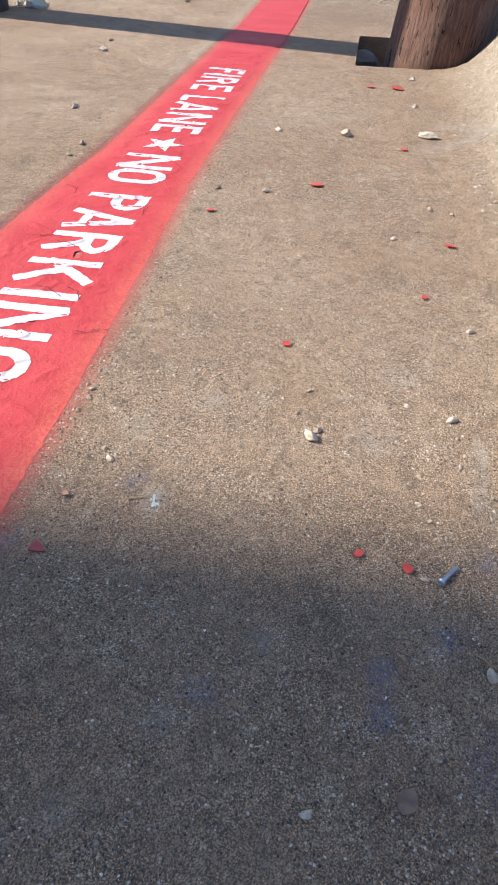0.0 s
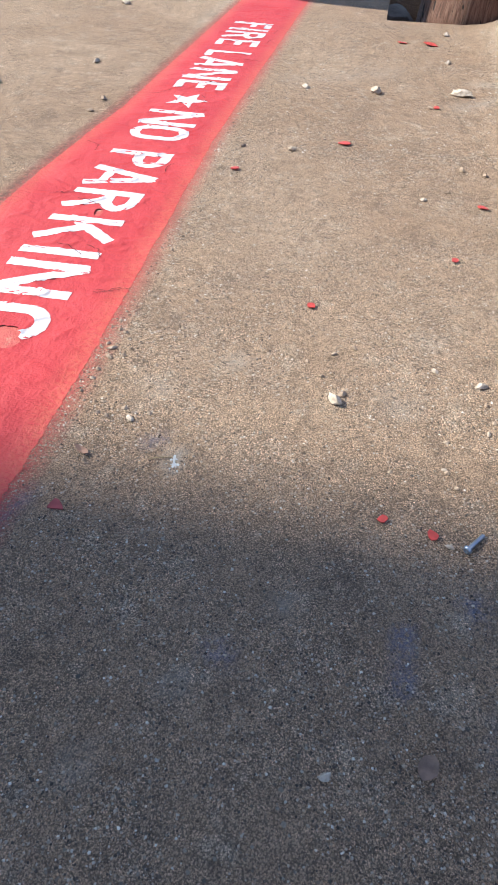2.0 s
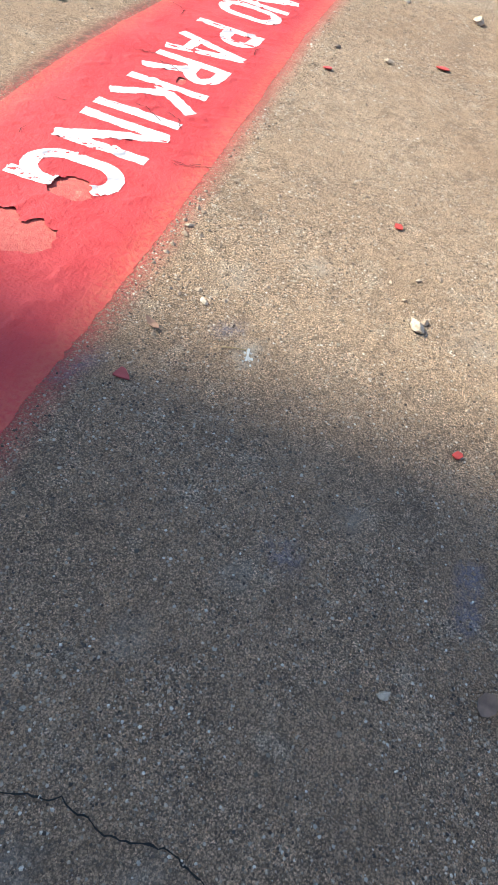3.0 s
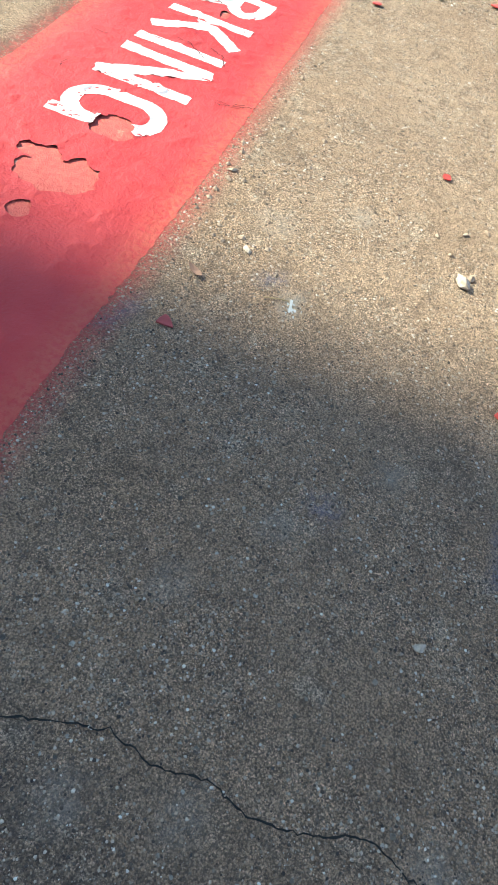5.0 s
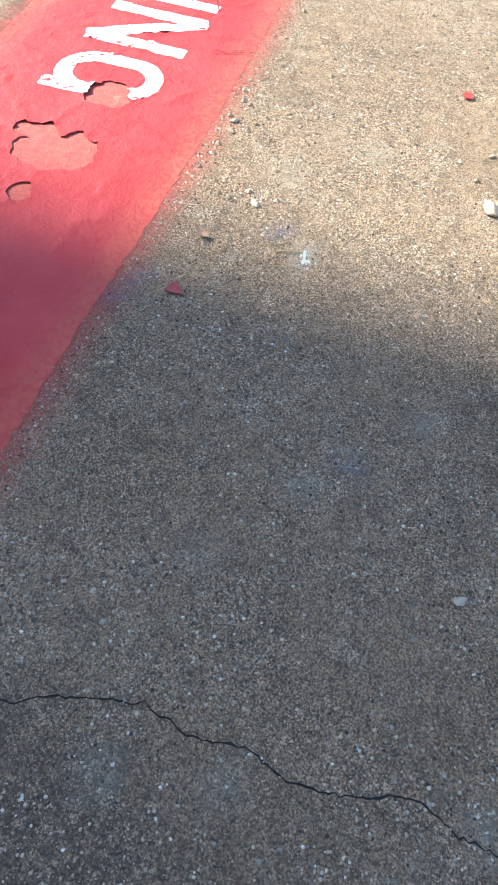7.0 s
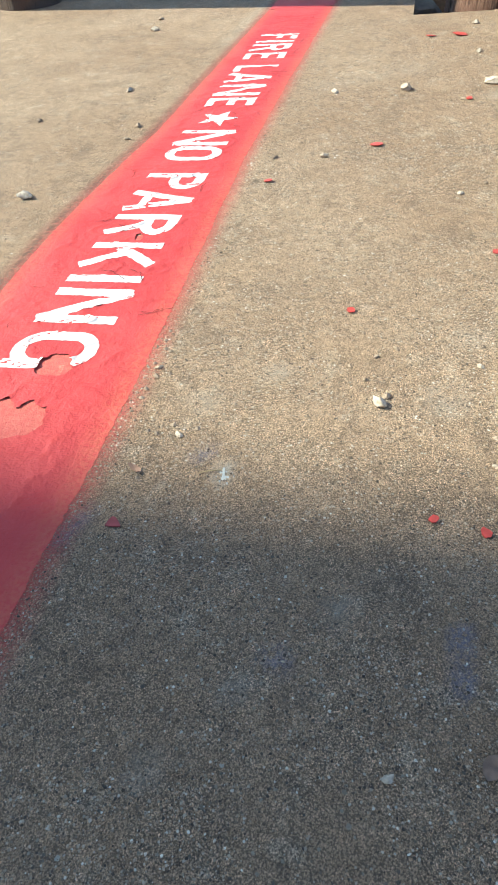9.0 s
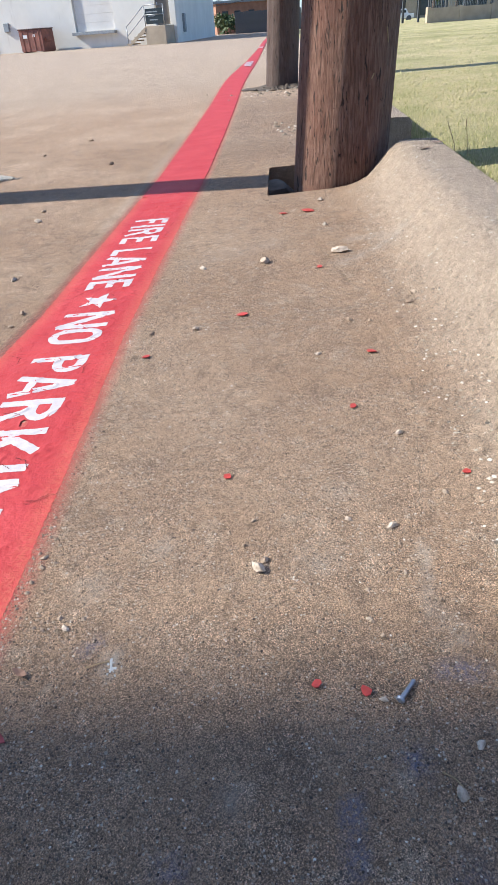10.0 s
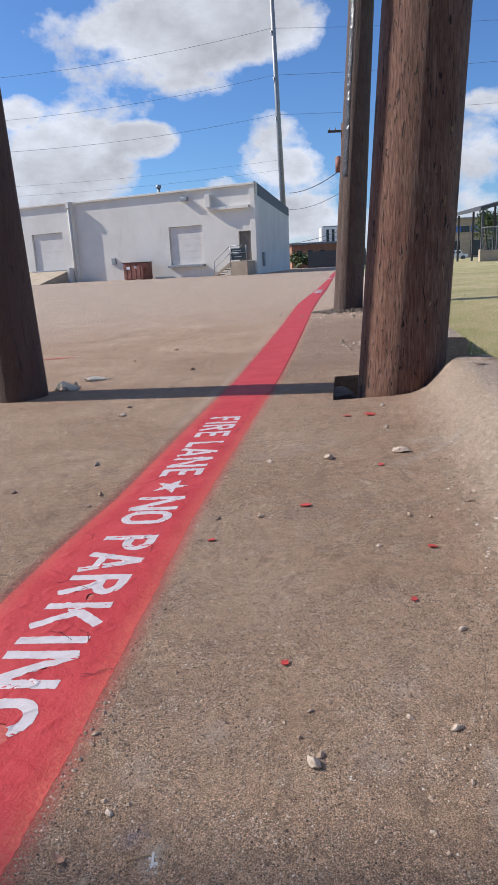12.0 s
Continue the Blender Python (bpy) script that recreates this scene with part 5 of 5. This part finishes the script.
# hairline crack and the joint along the kerb foot
def ribbon(name, ctrl, width, jitter, mat, label, seed, step=0.004):
    rnd = random.Random(seed)
    pts = []
    for (ax, ay), (bx, by) in zip(ctrl[:-1], ctrl[1:]):
        m = max(2, int(math.hypot(bx - ax, by - ay) / step))
        pts += [(ax + (bx - ax) * k / m, ay + (by - ay) * k / m) for k in range(m)]
    pts.append(ctrl[-1])
    v, f = [], []
    for k, (x, y) in enumerate(pts):
        o = jitter * (noise.noise(Vector((k * 0.23, seed, 0))) + 0.6 * noise.noise(Vector((k * 0.8, seed, 3))))
        w = width * (0.35 + 0.9 * abs(noise.noise(Vector((k * 0.31, seed, 7)))) + 0.4 * rnd.random())
        tx, ty = (Vector(ctrl[-1]) - Vector(ctrl[0])).normalized()
        for s in (-1, 1):
            px, py = x - ty * (o + s * w), y + tx * (o + s * w)
            v.append((px, py, ground_at(px, py) + 0.00035))
        if k:
            f.append((2 * k - 2, 2 * k, 2 * k + 1, 2 * k - 1))
    return tagged(mesh_of(name, v, f, mat, pavement), label)


M_CRACK = plain("crack_shadow", (0.022, 0.020, 0.018), 1.0)
ribbon("crack", [(-0.16, 0.048), (-0.086, 0.071), (-0.04, 0.077), (-0.016, 0.066), (0.012, 0.067), (0.034, 0.056), (0.06, 0.0545), (0.096, 0.060), (0.116, 0.049), (0.16, 0.037), (0.30, 0.01)], 0.0006, 0.0030, M_CRACK, "dark hairline crack across the concrete", 3, 0.0025)
rnd = random.Random(77)
M_SPLIT = plain("split_in_paint", (0.10, 0.012, 0.014), 0.9)
for k in range(26):
    y = 0.62 + 1.5 * rnd.random()
    u = rnd.uniform(-0.19, -0.02)
    a, ln = rnd.uniform(-0.5, 1.9), rnd.uniform(0.012, 0.045)
    x = lane_x(y) + u
    ctrl = [(x, y), (x + ln * 0.5 * math.cos(a), y + ln * 0.5 * math.sin(a)), (x + ln * math.cos(a + rnd.uniform(-0.7, 0.7)), y + ln * math.sin(a + rnd.uniform(-0.5, 0.5)))]
    ob = ribbon("paint_split", ctrl, 0.0007, 0.003, M_SPLIT, "", 100 + k, 0.002)
    for w in ob.data.vertices:
        w.co.z += stripe_h(w.co.x, w.co.y) + 0.0006
    ob.parent = stripe
v, f = marched(lambda x, y: 0.5 - math.hypot((x + 1.12) / 0.16, (y - 3.92) / 0.045) + 0.9 * noise.noise(Vector((x * 22, y * 40, 3.1))), steps(-1.34, -0.92, 0.008), steps(3.82, 4.02, 0.008),
               lambda x, y: (x, y, ground_at(x, y) + 0.003))
mesh_of("paint_streak", v, f, M_OLD, pavement)
M_SEAM = plain("worn_joint", (0.19, 0.145, 0.105), 1.0, 0, 0.3, 60.0)
ribbon("joint", [(0.405, 1.66), (0.413, 1.371), (0.43, 1.132)], 0.0010, 0.008, M_SEAM, "worn dark joint along the kerb foot", 5, 0.01)
ribbon("joint", [(0.43, 1.10), (0.415, 0.864), (0.362, 0.672), (0.310, 0.515)], 0.0005, 0.006, M_SEAM, "worn dark joint along the kerb foot", 6, 0.01)
ribbon("joint", [(0.265, 0.36), (0.247, 0.30), (0.243, 0.24)], 0.0005, 0.004, M_SEAM, "worn dark joint along the kerb foot", 8, 0.005)


# a broken slab wedged in the pit
bm = rock_bm(0.095, 77, 0.45, 0.35, 3)
ob = part("concrete_fragment", bm, plain("grey_fragment", (0.12, 0.095, 0.078), 0.9, 0, 0.3, 25.0, 0.004, 60.0))
ob.matrix_basis = pose(0.435, 2.36, ground_at(0.42, 2.3) - 0.055, 48, 18, 30)
tagged(ob, "grey broken concrete piece wedged in the pole pit", "rubble")

# bare soil where the slab is cut out round the dark pole
def soil_field(x, y):
    return 0.62 - math.hypot((x - 0.95) / 0.46, (y - 5.92) / 0.42) + 0.35 * noise.noise(Vector((x * 6, y * 6, 2.7)))


v, f = marched(soil_field, steps(0.62, 1.32, 0.02), steps(5.5, 6.3, 0.02), lambda x, y: (x, y, ground_at(x, y) + 0.005 + 0.012 * max(0.0, noise.noise(Vector((x * 18, y * 18, 1.1))))))
tagged(mesh_of("soil_patch", v, f, M_DARK, smoothed=True), "dark bare soil round the foot of the dark pole", "soil", kind="structure")

# grains, rubble and grass, too many to count
def scatter(name, n, spot, size, mat, label, category, seed, flat=0.7):
    rnd = random.Random(seed)
    v, f = [], []
    for _ in range(n):
        x, y = spot(rnd)
        s = size(rnd)
        z = ground_at(x, y)
        a = rnd.uniform(0, math.tau)
        k = len(v)
        top = s * flat * rnd.uniform(0.7, 1.2)
        m = 5
        for i in range(m):
            t = a + i * math.tau / m
            r = s * rnd.uniform(0.7, 1.1)
            v.append((x + r * math.cos(t), y + r * math.sin(t) * 0.85, z - s * 0.15 + top * 0.35))
        v.append((x + rnd.uniform(-0.3, 0.3) * s, y + rnd.uniform(-0.3, 0.3) * s, z + top))
        v.append((x, y, z - s * 0.4))
        for i in range(m):
            f.append((k + i, k + (i + 1) % m, k + m))
            f.append((k + (i + 1) % m, k + i, k + m + 1))
    return tagged(mesh_of(name, v, f, mat), label, category, kind="stuff")


M_SAND = Mat("exposed_aggregate", 0.85)
M_SAND.color(M_SAND.ramp(M_SAND.island(), [(0.0, (0.05, 0.036, 0.03)), (0.28, (0.15, 0.105, 0.078)), (0.58, (0.36, 0.27, 0.195)), (0.88, (0.48, 0.38, 0.295)), (0.975, (0.60, 0.52, 0.44)), (1.0, (0.72, 0.67, 0.60))]))
M_SAND = M_SAND.m


def aggregate(name, n, u0, u1, y0, y1, lean, r0, r1, label, seed):
    """Grains standing proud of the worn slab, in patches."""
    g = np.random.default_rng(seed)
    y = y0 + (y1 - y0) * g.random(n) ** lean
    u = u0 + (u1 - u0) * g.random(n)
    x = lane_x(y) + u
    patchy = np.array([noise.noise(Vector((a * 11, b * 11, 2.2))) + 0.6 * noise.noise(Vector((a * 40, b * 40, 5.2))) for a, b in zip(x, y)])
    keep = patchy + 0.62 > g.random(n)
    x, y = x[keep], y[keep]
    n = len(x)
    r = r0 + (r1 - r0) * g.random(n) ** 3.0
    r = r * np.clip(0.64 + 0.50 * y, 0.5, 1.0)
    t = g.random(n)[:, None] * math.tau + np.arange(5) * math.tau / 5
    rr = r[:, None] * (0.65 + 0.5 * g.random((n, 5)))
    z = land(x, y) + np.interp(x - lane_x(y), KERB_U, KERB_Z)
    co = np.empty((n, 6, 3))
    co[:, :5, 0], co[:, :5, 1] = x[:, None] + rr * np.cos(t), y[:, None] + rr * np.sin(t)
    co[:, :5, 2] = z[:, None] + (r * 0.25)[:, None] * (g.random((n, 5)) - 0.5)
    co[:, 5, 0], co[:, 5, 1] = x + r * (g.random(n) - 0.5) * 0.9, y + r * (g.random(n) - 0.5) * 0.9
    co[:, 5, 2] = z + r * (0.35 + 0.5 * g.random(n))
    k = np.arange(n)[:, None, None] * 6
    i = np.arange(5)
    tri = (k + np.stack([i, (i + 1) % 5, np.full(5, 5)], 1)[None]).reshape(-1, 3)
    me = bpy.data.meshes.new(name)
    me.from_pydata(co.reshape(-1, 3), [], tri.tolist())
    me.materials.append(M_SAND)
    return tagged(new(name, me), label, "gravel", kind="stuff")


aggregate("sand_grains", 130000, 0.016, 0.54, -0.08, 1.15, 1.35, 0.0005, 0.0018, "fine aggregate standing proud of the worn concrete", 31)
aggregate("sand_grains", 25000, 0.008, 0.54, 1.1, 2.1, 1.2, 0.0008, 0.0024, "fine aggregate standing proud of the worn concrete", 30)
aggregate("sand_grains", 16000, -1.0, -0.25, 0.55, 2.6, 1.2, 0.0007, 0.0022, "fine aggregate standing proud of the paved lot", 29)
scatter("gravel_crumbs", 150, lambda r: (lambda y: (lane_x(y) + r.uniform(0.03, 0.46), y))(0.38 + 1.1 * r.random()), lambda r: 0.0013 + 0.0024 * r.random() ** 2, M_TAN, "brown crumbs of gravel strewn on the concrete", "gravel", 28, 0.9)
scatter("gravel_crumbs", 60, lambda r: (lambda y: (lane_x(y) + 0.02 + abs(r.gauss(0, 0.05)), y))(0.44 + 0.2 * r.random()), lambda r: 0.0013 + 0.0022 * r.random() ** 2, M_TAN, "brown crumbs of gravel strewn beside the stripe", "gravel", 27, 0.9)
scatter("kerb_aggregate", 3200, lambda r: (lambda y: (lane_x(y) + r.uniform(0.50, 0.70), y))(0.35 + 1.7 * r.random()), lambda r: 0.0012 + 0.0036 * r.random() ** 2.5, M_GRAIN, "pale pebbles showing in the worn kerb", "gravel", 33, 0.35)
scatter("pole_debris", 330, lambda r: (1.08 + r.gauss(0.02, 0.13), 5.84 + r.gauss(0, 0.10)), lambda r: 0.006 + 0.022 * r.random() ** 2.5, M_DARK, "dark bark and soil heaped round the pole foot", "debris", 34, 1.0)
scatter("pole_gravel", 120, lambda r: (0.98 + r.gauss(0, 0.22), 5.55 + r.gauss(0, 0.30)), lambda r: 0.006 + 0.016 * r.random() ** 2, M_GRAIN, "pale gravel round the pole foot", "gravel", 35, 0.8)
scatter("pit_gravel", 60, lambda r: (lane_x(2.9) + r.uniform(0.35, 0.5), 2.9 + 0.9 * r.random()), lambda r: 0.004 + 0.009 * r.random() ** 2, M_GRAIN, "scattered gravel beyond the pole pit", "gravel", 36)

scatter("mortar_crumbs", 70, lambda r: (-0.735 + r.gauss(0, 0.022), 2.772 + r.gauss(0, 0.03)), lambda r: 0.004 + 0.012 * r.random() ** 2, M_PALE, "pale mortar crumbs heaped beside the pole", "rubble", 37, 1.3)
scatter("mortar_crumbs", 60, lambda r: (-0.655 + r.gauss(0, 0.035), 2.955 + r.gauss(0, 0.012)), lambda r: 0.003 + 0.009 * r.random() ** 2, M_PALE, "pale mortar crumbs scattered on the lot", "rubble", 38, 0.8)
M_RUBBLE = stone_mat("crumbled_mortar", (0.62, 0.56, 0.46), (0.74, 0.68, 0.58))
for x, y, s, fl, lab in ((-0.745, 2.765, 0.026, 0.8, "white crumbling lump of concrete beside the pole"), (-0.655, 2.955, 0.045, 0.25, "flat crumbled patch of pale mortar on the lot"), (-0.70, 2.72, 0.022, 0.7, "white crumbling lump of concrete beside the pole")):
    bm = rock_bm(s, int(s * 1000), fl, 0.45, 4)
    for w in bm.verts:
        w.co *= 1 + 0.16 * noise.noise(w.co * 110)
    low = min(w.co.z for w in bm.verts)
    ob = part("rubble", bm, M_RUBBLE)
    ob.matrix_basis = pose(x, y, ground_at(x, y) - low * 0.75, 0, 0, 20)
    tagged(ob, lab, "rubble")


def blades(name, n, spot, h, w, label, seed):
    rnd = random.Random(seed)
    v, f = [], []
    for _ in range(n):
        x, y = spot(rnd)
        z = lawn_z(x, y)
        a, hh = rnd.uniform(0, math.tau), h * rnd.uniform(0.4, 1.2)
        dx, dy = math.cos(a), math.sin(a)
        b = rnd.uniform(0.1, 0.8) * hh
        ww = w * rnd.uniform(0.6, 1.3)
        k = len(v)
        v += [(x - dy * ww, y + dx * ww, z - 0.004), (x + dy * ww, y - dx * ww, z - 0.004), (x + dx * b * 0.45 + dy * ww * 0.5, y + dy * b * 0.45 - dx * ww * 0.5, z + hh * 0.65), (x + dx * b, y + dy * b, z + hh)]
        f += [(k, k + 1, k + 2), (k, k + 2, k + 3)]
    tagged(mesh_of(name, v, f, M_BLADE), label, "grass", kind="stuff")


def lawn_spot(u0, u1, y0, y1, p=1.5):
    def s(r):
        y = y0 + (y1 - y0) * r.random() ** p
        return lane_x(y) + u0 + (u1 - u0) * r.random(), y
    return s


blades("grass", 42000, lawn_spot(0.82, 2.4, 1.2, 5.5), 0.010, 0.0010, "short green and straw-coloured lawn grass", 41)
blades("grass", 1100, lawn_spot(0.81, 0.90, 0.8, 3.2, 1.0), 0.024, 0.0011, "longer grass growing against the kerb", 42)
blades("grass", 26000, lawn_spot(0.9, 9.0, 4.5, 22.0, 1.3), 0.012, 0.0035, "short green and straw-coloured lawn grass", 43)
